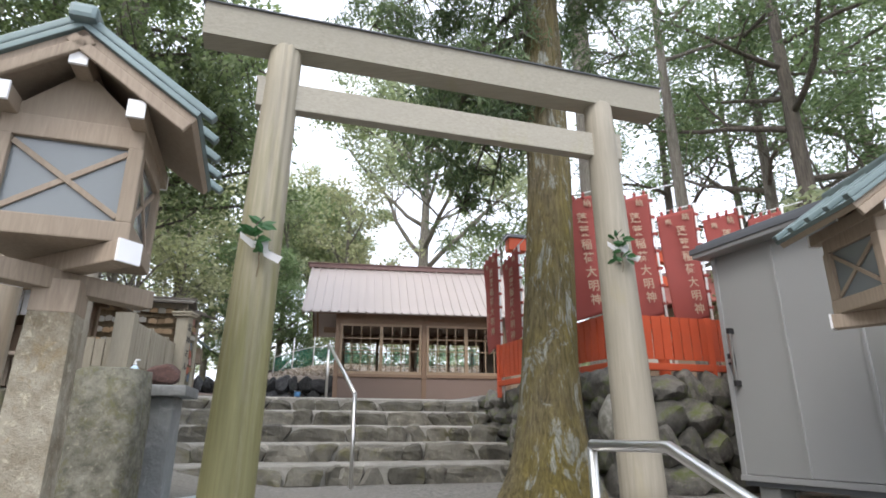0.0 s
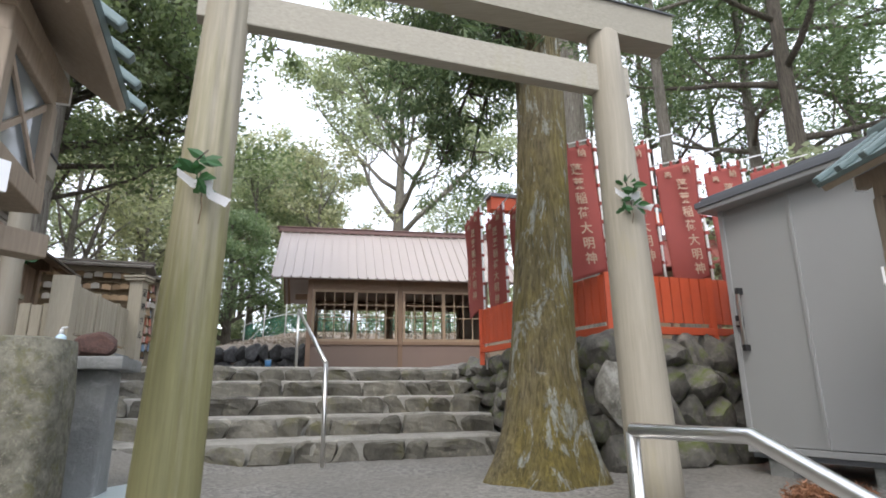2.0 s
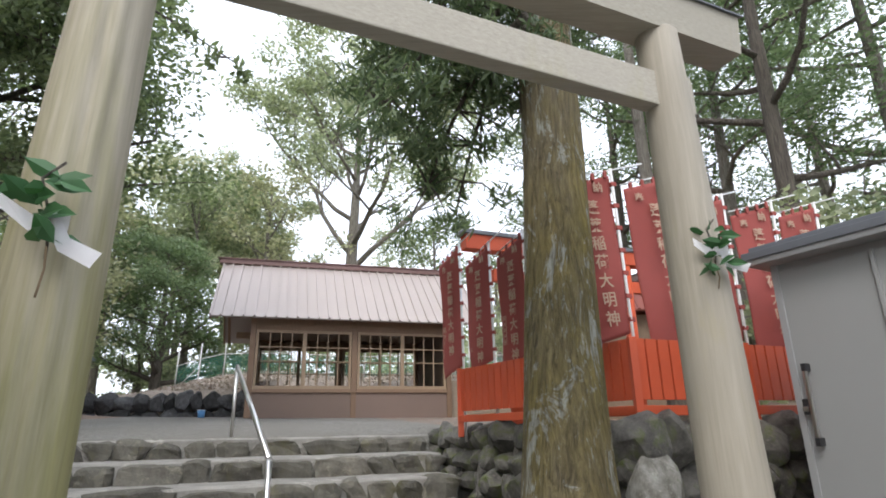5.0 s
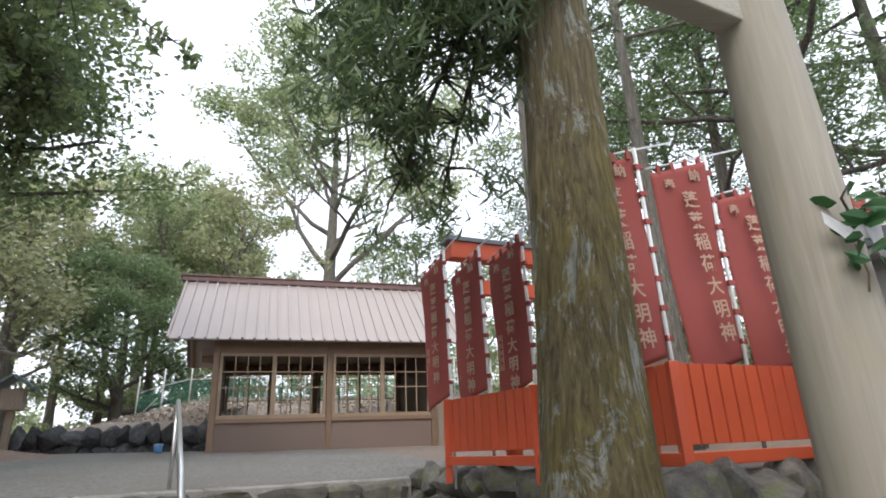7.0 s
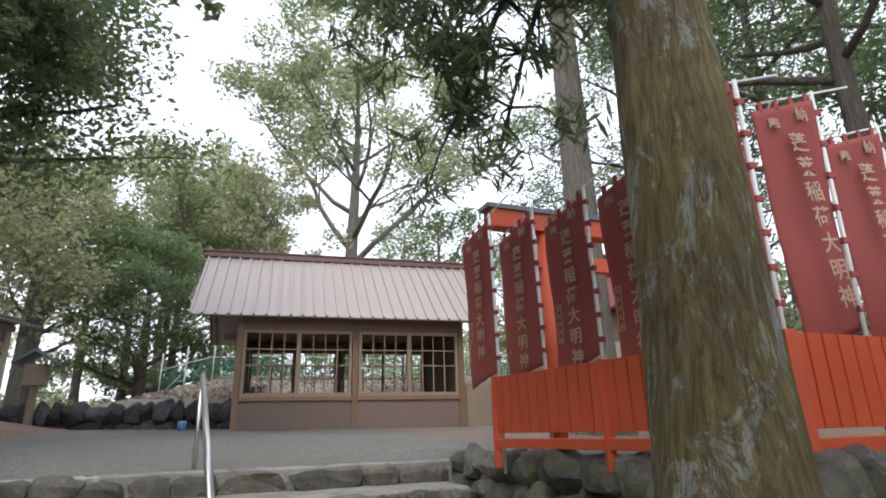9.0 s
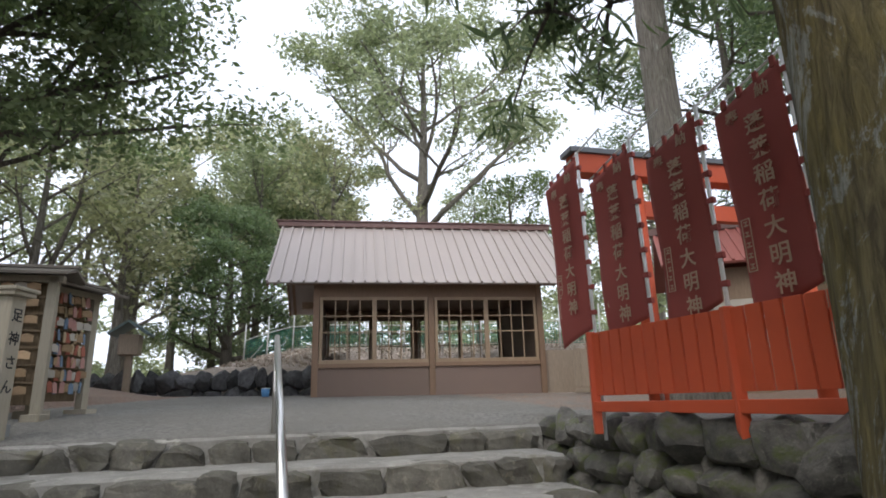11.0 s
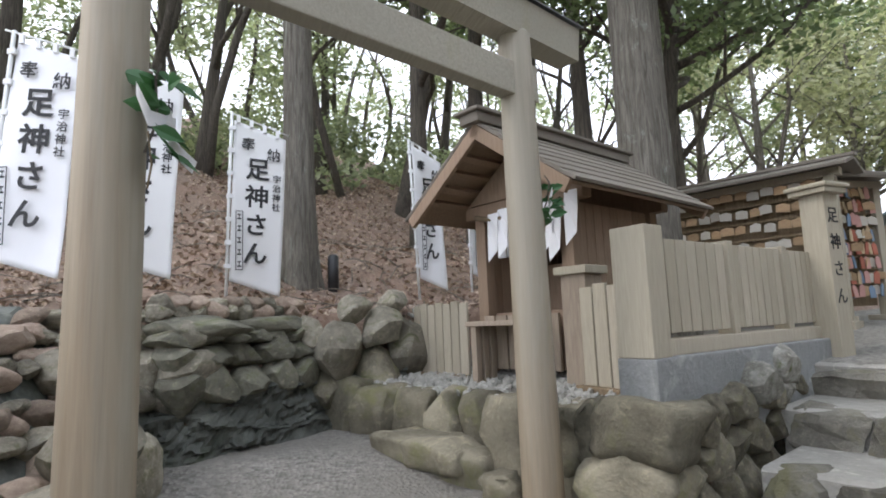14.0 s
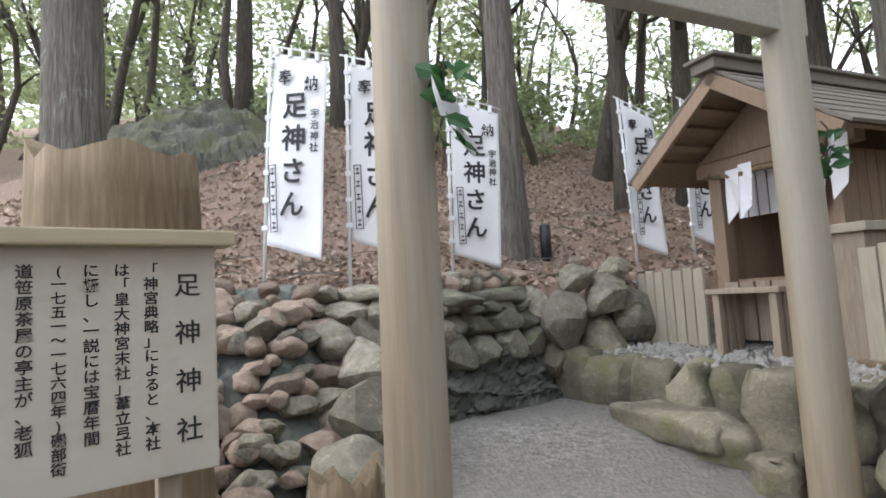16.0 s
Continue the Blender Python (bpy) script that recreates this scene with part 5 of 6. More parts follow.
# ---- wooden lanterns with copper roofs on stone posts ----
def lantern(at, turn, post_h, label, s=1.0, stone=PALEGRANITE):
    ob = thing("lantern", label, "lantern", "lanterns beside the gateway", at=at, turn=turn)
    bm = bmesh.new()
    w0, w1 = 0.105 * s, 0.085 * s
    vs = []
    for k in range(9):
        q = k / 8
        w = w0 + (w1 - w0) * q
        vs.append([bm.verts.new((sx * w + 0.006 * noise.noise(Vector((sx, sy, k * 1.3))), sy * w, -0.3 + (post_h + 0.3) * q)) for sx, sy in ((-1, -1), (1, -1), (1, 1), (-1, 1))])
    for a, b in zip(vs, vs[1:]):
        for k in range(4):
            bm.faces.new((a[k], a[(k + 1) % 4], b[(k + 1) % 4], b[k]))
    bm.faces.new(vs[-1])
    bmesh.ops.bevel(bm, geom=[e for e in bm.edges if abs(e.verts[0].co.z - e.verts[1].co.z) > 0.02 and len(e.link_faces) == 2], offset=0.012, segments=1, affect="EDGES")
    part("stone_post", bm, stone, ob, "rough-hewn pale granite post")
    z = post_h
    beam("neck", (-0.085 * s, -0.085 * s, z), (0.085 * s, 0.085 * s, z + 0.13), LANTERNWOOD, ob)
    dia = pose(0, 0, 0, 0, 0, 45)
    beam("cross_arm", (-0.4 * s, -0.045, z + 0.09), (0.4 * s, 0.045, z + 0.17), LANTERNWOOD, ob, dia)
    arm = beam("cross_arm", (-0.045, -0.4 * s, z + 0.165), (0.045, 0.4 * s, z + 0.245), LANTERNWOOD, ob, dia)
    for sy in (-1, 1):
        beam("arm_cap", (-0.048, sy * 0.402 * s - 0.006, z + 0.162), (0.048, sy * 0.402 * s + 0.006, z + 0.248), PAPER, arm, dia, 0.002, "white-painted beam end")
    z += 0.245
    w = 0.24 * s
    beam("base_frame", (-w - 0.03, -w - 0.03, z), (w + 0.03, w + 0.03, z + 0.08), LANTERNWOOD, ob)
    z += 0.08
    hgt = 0.33 * s
    for sx in (-1, 1):
        for sy in (-1, 1):
            beam("corner_post", (sx * w - 0.028, sy * w - 0.028, z), (sx * w + 0.028, sy * w + 0.028, z + hgt), LANTERNWOOD, ob)
    for k in range(4):
        m = pose(0, 0, 0, 0, 0, 90 * k)
        beam("head_rail", (-w - 0.02, -w - 0.022, z + hgt), (w + 0.02, -w + 0.02, z + hgt + 0.09), LANTERNWOOD, ob, m)
        pane = beam("pane", (-w + 0.028, -w + 0.0, z), (w - 0.028, -w + 0.006, z + hgt), GLASS, ob, m, 0.0, "grey frosted glass pane")
        dg = math.atan2(hgt - 0.04, 2 * w - 0.06)
        ln = math.hypot(hgt - 0.04, 2 * w - 0.06) / 2
        for sg in (-1, 1):
            mm = m @ Matrix.Translation((0, -w - 0.004, z + hgt / 2)) @ Matrix.Rotation(sg * dg, 4, "Y")
            beam("cross_slat", (-ln, -0.008 - 0.002 * sg, -0.011), (ln, 0.002 - 0.002 * sg, 0.011), LANTERNWOOD, pane, mm, 0.002)
    z += hgt + 0.09
    # gables, purlins with white ends and the copper roof
    rise, half, dep = 0.3 * s, 0.43 * s, 0.4 * s
    for sy in (-1, 1):
        bm = bmesh.new()
        pr = [(-w - 0.02, z), (w + 0.02, z), (0, z + rise * 0.8)]
        fr = [bm.verts.new((x, sy * w - 0.015, q)) for x, q in pr]
        bk = [bm.verts.new((x, sy * w + 0.015, q)) for x, q in pr]
        bm.faces.new(fr), bm.faces.new(bk[::-1])
        for k in range(3):
            bm.faces.new((fr[k], bk[k], bk[(k + 1) % 3], fr[(k + 1) % 3]))
        bmesh.ops.recalc_face_normals(bm, faces=bm.faces)
        part("gable_board", bm, LANTERNWOOD, ob)
    for x, q in ((0, rise * 0.78), (-w, 0.03), (w, 0.03)):
        pl = beam("purlin", (x - 0.03, -dep + 0.02, z + q - 0.04), (x + 0.03, dep - 0.02, z + q + 0.03), LANTERNWOOD, ob)
        for sy in (-1, 1):
            beam("purlin_cap", (x - 0.032, sy * (dep - 0.014) - 0.007, z + q - 0.042), (x + 0.032, sy * (dep - 0.014) + 0.007, z + q + 0.032), PAPER, pl, None, 0.002, "white-painted beam end")
    sl = math.atan2(rise, half)
    ln = math.hypot(rise, half) + 0.06
    for sg in (-1, 1):
        m = Matrix.Translation((0, 0, z + rise + 0.06)) @ Matrix.Rotation(sg * sl, 4, "Y")
        lo, hi = (0, ln) if sg > 0 else (-ln, 0)
        beam("roof_board", (lo, -dep, -0.045), (hi, dep, -0.012), LANTERNWOOD, ob, m)
        cs = beam("copper_sheet", (lo, -dep - 0.02, -0.012), (hi, dep + 0.02, 0.012), COPPER, ob, m, 0.004)
        for k in range(5):
            yy = -dep + 2 * dep * k / 4
            beam("copper_rib", (lo, yy - 0.022, 0.012), (hi + (0.05 if sg > 0 else 0), yy + 0.022, 0.045), COPPER, cs, m, 0.008)
        beam("barge_board", (lo, -dep - 0.01, -0.09), (hi, -dep + 0.015, -0.045), LANTERNWOOD, ob, m)
    beam("ridge", (-0.05, -dep - 0.06, z + rise + 0.06), (0.05, dep + 0.06, z + rise + 0.125), COPPER, ob, None, 0.02)
    return ob


def mat_glass(name, col, rough, mixv):
    m, n, b = shader(name, rough)
    b.inputs["Base Color"].default_value = (*col, 1)
    b.inputs["Specular IOR Level"].default_value = 0.7
    g = n.nodes.new("ShaderNodeBsdfTransparent")
    mx = n.nodes.new("ShaderNodeMixShader")
    mx.inputs[0].default_value = mixv
    n.links.new(g.outputs[0], mx.inputs[1]), n.links.new(b.outputs[0], mx.inputs[2])
    n.links.new(mx.outputs[0], n.nodes["Material Output"].inputs[0])
    return m


GLASS = mat_glass("frosted_glass", (0.17, 0.19, 0.195), 0.12, 0.93)
lantern((-1.13, 2.55, -0.05), 24, 0.98, "wooden lantern with copper roof on a granite post", 0.93)
lantern((2.74, 3.76, -0.05), 5, 0.95, "wooden lantern with green copper roof on a rough granite post", 0.84)
post = thing("granite_post", "squat weathered granite post beside the gateway", "post", at=(-1.86, 4.0, -0.05), turn=12)
bm = bmesh.new()
stone_block(bm, (-0.21, -0.18, -0.2), (0.21, 0.18, 0.94), random.Random(3), 0.014)
part("shaft", bm, GRANITE, post, smooth=True)
basin = thing("stone_pedestal", "grey stone pedestal with a flat slab top", "pedestal", at=(-1.9, 4.565, 0.0), turn=18)
beam("column", (-0.145, -0.145, -0.1), (0.145, 0.145, 0.74), CONCRETE, basin, None, 0.016)
beam("slab", (-0.235, -0.235, 0.74), (0.235, 0.235, 0.815), CONCRETE, basin, None, 0.014)
rg = random.Random(4)
tagged(put_rock("rock", rocks_of(MAROON, 1, boxy=0.4), rg, (-1.86, 4.53, 0.88), (0.27, 0.19, 0.17), None, 0.1, 0.3), "reddish rock lying on the stone pedestal", "rock")
bottle = thing("pump_bottle", "clear hand-sanitiser pump bottle with a white pump", "bottle", at=(-2.07, 4.5, 0.815))
rod("bottle_body", [(0, 0, 0), (0, 0, 0.1), (0, 0, 0.13), (0, 0, 0.145)], [0.034, 0.034, 0.03, 0.014], mat_plain("pale_blue_plastic", (0.45, 0.6, 0.72), 0.25), bottle, 16)
rod("pump", [(0, 0, 0.145), (0, 0, 0.17), (0, 0, 0.185), (0.035, 0, 0.187)], [0.014, 0.012, 0.006, 0.005], POLE, bottle, 10)
plate = beam("drain_cover", (-0.35, -0.6, 0.0), (0.35, 0.6, 0.02), mat_plain("pale_blue_sheet", (0.52, 0.60, 0.62), 0.35), None, pose(-1.85, 4.95, 0.01, 0, 0, 21), 0.004)
tagged(plate, "pale sheet-metal cover lying on the gravel", "cover")
r2 = handrail("handrail", [(0.92, 2.9, 0.455), (1.13, 2.61, 0.455), (1.8, 1.13, -0.25), (2.02, 0.64, -0.45)], [(0.92, 2.9, -0.25, 0.45), (1.88, 0.95, -0.85, -0.32)], 0.021, "stainless steel handrail sloping down beside the lower steps")


# ---- sprigs of sakaki with paper streamers, tied to the gate pillars ----
def sprig(at, out, seed, s=1.0):
    rg = random.Random(seed)
    ob = thing("sakaki_sprig", "green sakaki sprig with folded white paper on the pillar", "sprig", "sprigs", at=at, turn=math.degrees(math.atan2(out[1], out[0])) + 90)
    pts = [(0, 0, -0.08 * s), (0.01, -0.03, 0.0), (-0.02, -0.05, 0.1 * s), (0.02, -0.03, 0.15 * s)]
    rod("twig", pts, 0.004, BARK3, ob, 6)
    for k in range(19):
        bm = bmesh.new()
        ln = rg.uniform(0.075, 0.105) * s
        pr = [(0, 0), (0.3, 0.22), (0.6, 0.22), (1.0, 0.0), (0.6, -0.22), (0.3, -0.22)]
        vs = [bm.verts.new((ln * (x - 0.0), ln * y, 0.01 * math.sin(x * 3))) for x, y in pr]
        bm.faces.new((vs[0], vs[1], vs[2], vs[3])), bm.faces.new((vs[0], vs[3], vs[4], vs[5]))
        lf = part("leaf", bm, LEAF_SAK, ob)
        lf.matrix_basis = Matrix.LocRotScale((rg.uniform(-0.04, 0.04), -0.035 - rg.random() * 0.025, rg.uniform(-0.1, 0.12) * s), Euler((rg.uniform(0.5, 1.6), rg.uniform(-0.5, 0.5), rg.uniform(-3.1, 3.1))), None)
    for k, (dx, dz, turn) in enumerate(((-0.05, 0.015, 0.25), (0.035, -0.045, 0.75))):
        bm = bmesh.new()
        vs = [bm.verts.new(p) for p in ((-0.075 * s, 0, 0.03), (0.0, 0.012, 0.0), (0.075 * s, 0, 0.028), (0.085 * s, 0, -0.018), (0.005, 0.016, -0.042), (-0.065 * s, 0, -0.006))]
        bm.faces.new((vs[0], vs[1], vs[4], vs[5])), bm.faces.new((vs[1], vs[2], vs[3], vs[4]))
        bmesh.ops.solidify(bm, geom=bm.faces[:], thickness=0.002)
        pp = part("paper_streamer", bm, PAPER, ob, "folded white paper")
        pp.matrix_basis = Matrix.LocRotScale((dx * s + 0.03, -0.055, dz), Euler((0, turn, 0.1)), None)
    rod("cord", [(0.0, -0.01, -0.03), (0.01, -0.015, -0.12), (0.0, -0.012, -0.17 * s)], 0.003, STUMP, ob, 6)
    return ob


sprig((-0.83, 3.635, 1.56), (0.15, -1), 1, 1.15)
sprig((1.48, 4.64, 1.78), (-0.3, -1), 2, 1.0)
sprig((-2.9, 4.32, 1.9), (0.6, 0.8), 3, 1.1)
sprig((-3.67, 5.98, 1.9), (0.5, 0.85), 4, 0.9)


# ---- the small shrine ----
hk = thing("small_shrine", "small brown wooden shrine with a boarded gable roof", "shrine", at=(*xy(-3.68, 1.1), 0), turn=21)
for u in (-0.4, 0.4):
    beam("front_post", (u - 0.05, 0.42, 0.86), (u + 0.05, 0.52, 2.13), BROWNWOOD, hk)
    beam("back_post", (u - 0.05, 1.45, 0.86), (u + 0.05, 1.55, 2.13), BROWNWOOD, hk)
    beam("footing", (u - 0.08, 0.39, 0.8), (u + 0.08, 0.55, 0.9), CONCRETE, hk)
    for k in range(9):
        a = 0.53 + k * 0.102
        beam("side_board", (u - 0.015, a, 0.95), (u + 0.015, a + 0.098, 2.11), BROWNWOOD, hk, None, 0.003)
for k in range(8):
    beam("back_board", (-0.35 + k * 0.0875, 1.47, 0.95), (-0.35 + (k + 1) * 0.0875 - 0.003, 1.5, 2.13), BROWNWOOD, hk, None, 0.003)
beam("shelf", (-0.35, 0.5, 1.34), (0.35, 1.45, 1.38), BROWNWOOD, hk)
beam("front_panel", (-0.35, 0.45, 0.98), (0.35, 0.48, 1.34), BROWNWOOD, hk)
for k in range(6):
    beam("picket", (-0.34 + k * 0.115, 0.36, 0.98), (-0.34 + k * 0.115 + 0.1, 0.385, 1.36), LANTERNWOOD, hk, None, 0.004)
beam("tie_beam", (-0.55, 0.42, 2.11), (0.55, 0.52, 2.21), BROWNWOOD, hk)
beam("tie_beam", (-0.55, 1.45, 2.11), (0.55, 1.55, 2.21), BROWNWOOD, hk)
for k in range(4):
    beam("curtain", (-0.34 + k * 0.08, 0.56, 1.8), (-0.34 + k * 0.08 + 0.07, 0.565, 2.1), PAPER, hk, None, 0.001)
beam("inner_altar", (-0.3, 1.0, 1.38), (0.3, 1.4, 1.75), BROWNWOOD, hk)
for k, (u, q) in enumerate(((-0.2, 0.0), (-0.1, 0.02), (0.3, 0.0), (0.36, -0.05), (0.5, 0.04))):
    bm = bmesh.new()
    zt = 2.11 + q
    vs = [bm.verts.new(p) for p in ((u - 0.05, 0.36, zt), (u + 0.05, 0.36, zt), (u + 0.06, 0.34, zt - 0.13), (u + 0.02, 0.37, zt - 0.28), (u - 0.05, 0.345, zt - 0.36), (u - 0.07, 0.37, zt - 0.16))]
    bm.faces.new(vs)
    bmesh.ops.triangulate(bm, faces=bm.faces[:])
    bmesh.ops.solidify(bm, geom=bm.faces[:], thickness=0.003)
    part("paper_streamer", bm, PAPER, hk, "hanging white paper")
rod("straw_rope", [(-0.4, 0.38, 2.11), (-0.2, 0.37, 2.06), (0, 0.37, 2.08), (0.2, 0.37, 2.06), (0.4, 0.38, 2.11)], 0.02, STUMP, hk, 8)
HR, HE, HH = 2.67, 2.12, 0.76
for sy, yy in ((0, 0.4), (1, 1.52)):
    bm = bmesh.new()
    pr = [(-0.5, 2.21), (0.5, 2.21), (0, HR - 0.1)]
    fr = [bm.verts.new((x, yy, q)) for x, q in pr]
    bk = [bm.verts.new((x, yy + 0.03, q)) for x, q in pr]
    bm.faces.new(fr), bm.faces.new(bk[::-1])
    for k in range(3):
        bm.faces.new((fr[k], bk[k], bk[(k + 1) % 3], fr[(k + 1) % 3]))
    bmesh.ops.recalc_face_normals(bm, faces=bm.faces)
    part("gable_board", bm, BROWNWOOD, hk)
sl = math.atan2(HR - HE, HH)
ln = math.hypot(HR - HE, HH)
for sg in (-1, 1):
    m = Matrix.Translation((0, 0, HR)) @ Matrix.Rotation(sg * sl, 4, "Y")
    for k in range(7):
        a, b = ln * k / 7, ln * (k + 1) / 7 + 0.03
        lo, hi = (a, b) if sg > 0 else (-b, -a)
        mm = m @ Matrix.Translation((0, 0, 0.008 * (7 - k) * 0.0)) @ Matrix.Translation((sg * a, 0, 0)) @ Matrix.Rotation(-sg * 0.05, 4, "Y") @ Matrix.Translation((-sg * a, 0, 0))
        beam("roof_plank", (lo, 0.0, 0.0), (hi, 1.8, 0.022), DARKROOF, hk, mm, 0.003)
    lo, hi = (0, ln) if sg > 0 else (-ln, 0)
    beam("barge_board", (lo, 0.0, -0.09), (hi, 0.035, 0.0), BROWNWOOD, hk, m)
    beam("barge_board", (lo, 1.76, -0.09), (hi, 1.8, 0.0), BROWNWOOD, hk, m)
    beam("soffit", (lo, 0.035, -0.03), (hi, 1.76, -0.005), BROWNWOOD, hk, m)
    for k in range(5):
        beam("purlin", ((0.1 + 0.15 * k) * sg - 0.025, 0.02, -0.07), ((0.1 + 0.15 * k) * sg + 0.025, 1.78, -0.03), BROWNWOOD, hk, m)
beam("ridge_beam", (-0.09, -0.05, HR - 0.01), (0.09, 1.85, HR + 0.06), DARKROOF, hk, None, 0.01)
beam("ridge_cap", (-0.12, -0.08, HR + 0.06), (0.12, 1.88, HR + 0.085), DARKROOF, hk, None, 0.008)
table = thing("offering_table", "plain wooden offering table before the small shrine", "table", at=(*xy(-3.7, 1.32), 0.87), turn=21)
beam("tabletop", (-0.26, -0.12, 0.42), (0.26, 0.12, 0.455), LANTERNWOOD, table)
for sx in (-1, 1):
    for k in range(3):
        beam("leg_slat", (sx * 0.2 - 0.025, -0.1 + k * 0.075, -0.05), (sx * 0.2 + 0.025, -0.1 + k * 0.075 + 0.05, 0.42), LANTERNWOOD, table)
box2 = thing("offertory_box", "small wooden offertory box beside the shrine opening", "box", at=(*xy(-3.12, 1.42), 0.87), turn=21)
beam("stand", (-0.09, -0.09, -0.02), (0.09, 0.09, 0.72), LANTERNWOOD, box2)
beam("lid", (-0.12, -0.12, 0.72), (0.12, 0.12, 0.77), GREYWOOD, box2)

side = thing("picket_fence", "weathered wooden picket fence beside the small shrine", "fence")
for a, b, n, zt in ((xy(-4.9, 1.5), xy(-4.15, 1.42), 7, 1.47), (xy(-3.05, 1.3), xy(-2.6, 1.18), 4, 1.5)):
    a, b = Vector(a), Vector(b)
    ang = math.degrees(math.atan2((b - a).y, (b - a).x))
    m = pose(a.x, a.y, 0, 0, 0, ang)
    w = (b - a).length / n
    for k in range(n):
        beam("picket", (k * w + 0.006, -0.012, 0.93), ((k + 1) * w - 0.006, 0.012, zt + 0.015 * (k % 2)), GREYWOOD, side, m, 0.006)
    beam("bottom_rail", (-0.04, -0.05, 0.86), ((b - a).length + 0.04, 0.05, 0.93), STUMP, side, m, 0.01)

wall = thing("slatted_fence", "grey slatted wooden fence on a low concrete wall", "fence", at=(*xy(-2.5, 0.92), 0), turn=21 + 90 - 4.8)
L = 2.4
beam("concrete_base", (0, -0.12, 0.7), (L, 0.1, 1.12), CONCRETE, wall, None, 0.012, "bare low concrete wall")
beam("sill_beam", (0.05, -0.07, 1.12), (L, 0.06, 1.2), GREYWOOD, wall)
beam("end_post", (-0.0, -0.11, 1.12), (0.15, 0.09, 1.76), GREYWOOD, wall)
for a, b, n in ((0.16, 0.86, 7), (0.94, 1.56, 7), (1.63, 2.2, 7)):
    w = (b - a) / n
    for k in range(n):
        beam("slat", (a + k * w + 0.005, -0.045, 1.23), (a + (k + 1) * w - 0.005, -0.02, 1.71), GREYWOOD, wall, None, 0.004)
    beam("back_rail", (a, -0.02, 1.3), (b, 0.02, 1.36), GREYWOOD, wall)
    beam("back_rail", (a, -0.02, 1.6), (b, 0.02, 1.66), GREYWOOD, wall)
for a in (0.87, 1.57, 2.22):
    beam("post", (a, -0.06, 1.2), (a + 0.065, 0.04, 1.73), GREYWOOD, wall)

sign = thing("sign_post", "square wooden post with brushed black characters and cap", "sign post", at=(-3.99, 8.38, 1.0), turn=4)
shaft = beam("shaft", (-0.085, -0.075, -0.15), (0.085, 0.075, 1.1), GREYWOOD, sign)
beam("cap", (-0.13, -0.12, 1.1), (0.13, 0.12, 1.135), GREYWOOD, sign)
beam("cap_block", (-0.15, -0.14, 1.135), (0.15, 0.14, 1.17), GREYWOOD, sign, None, 0.015)
word("lettering", "足神さん", 0.115, INK, shaft, Matrix.Translation((0.0875, 0, 1.0)) @ Matrix.Rotation(math.pi / 2, 4, "Z") @ Matrix.Rotation(math.pi / 2, 4, "X"), 1.6, 0.001)


# ---- racks of votive tablets ----
def tablet_mesh(w, h, name, mat):
    bm = bmesh.new()
    pr = [(-w / 2, -h / 2), (w / 2, -h / 2), (w / 2, h * 0.28), (0, h / 2), (-w / 2, h * 0.28)]
    f = [bm.verts.new((x, -0.004, z)) for x, z in pr]
    b = [bm.verts.new((x, 0.004, z)) for x, z in pr]
    bm.faces.new(f), bm.faces.new(b[::-1])
    for k in range(5):
        bm.faces.new((f[k], b[k], b[(k + 1) % 5], f[(k + 1) % 5]))
    bmesh.ops.recalc_face_normals(bm, faces=bm.faces)
    me = bpy.data.meshes.new(name)
    bm.to_mesh(me)
    bm.free()
    me.materials.append(mat)
    return me


TABLETS = [tablet_mesh(0.13, 0.095, "tablet", EMA), tablet_mesh(0.12, 0.1, "tablet_pale", BOARD)]
CHARM = [tablet_mesh(0.06, 0.14, "charm_" + n, mat_plain(n + "_cloth", c, 0.9)) for n, c in (("red", (0.35, 0.12, 0.08)), ("blue", (0.16, 0.22, 0.30)), ("straw", (0.42, 0.32, 0.20)), ("pink", (0.45, 0.25, 0.22)))]


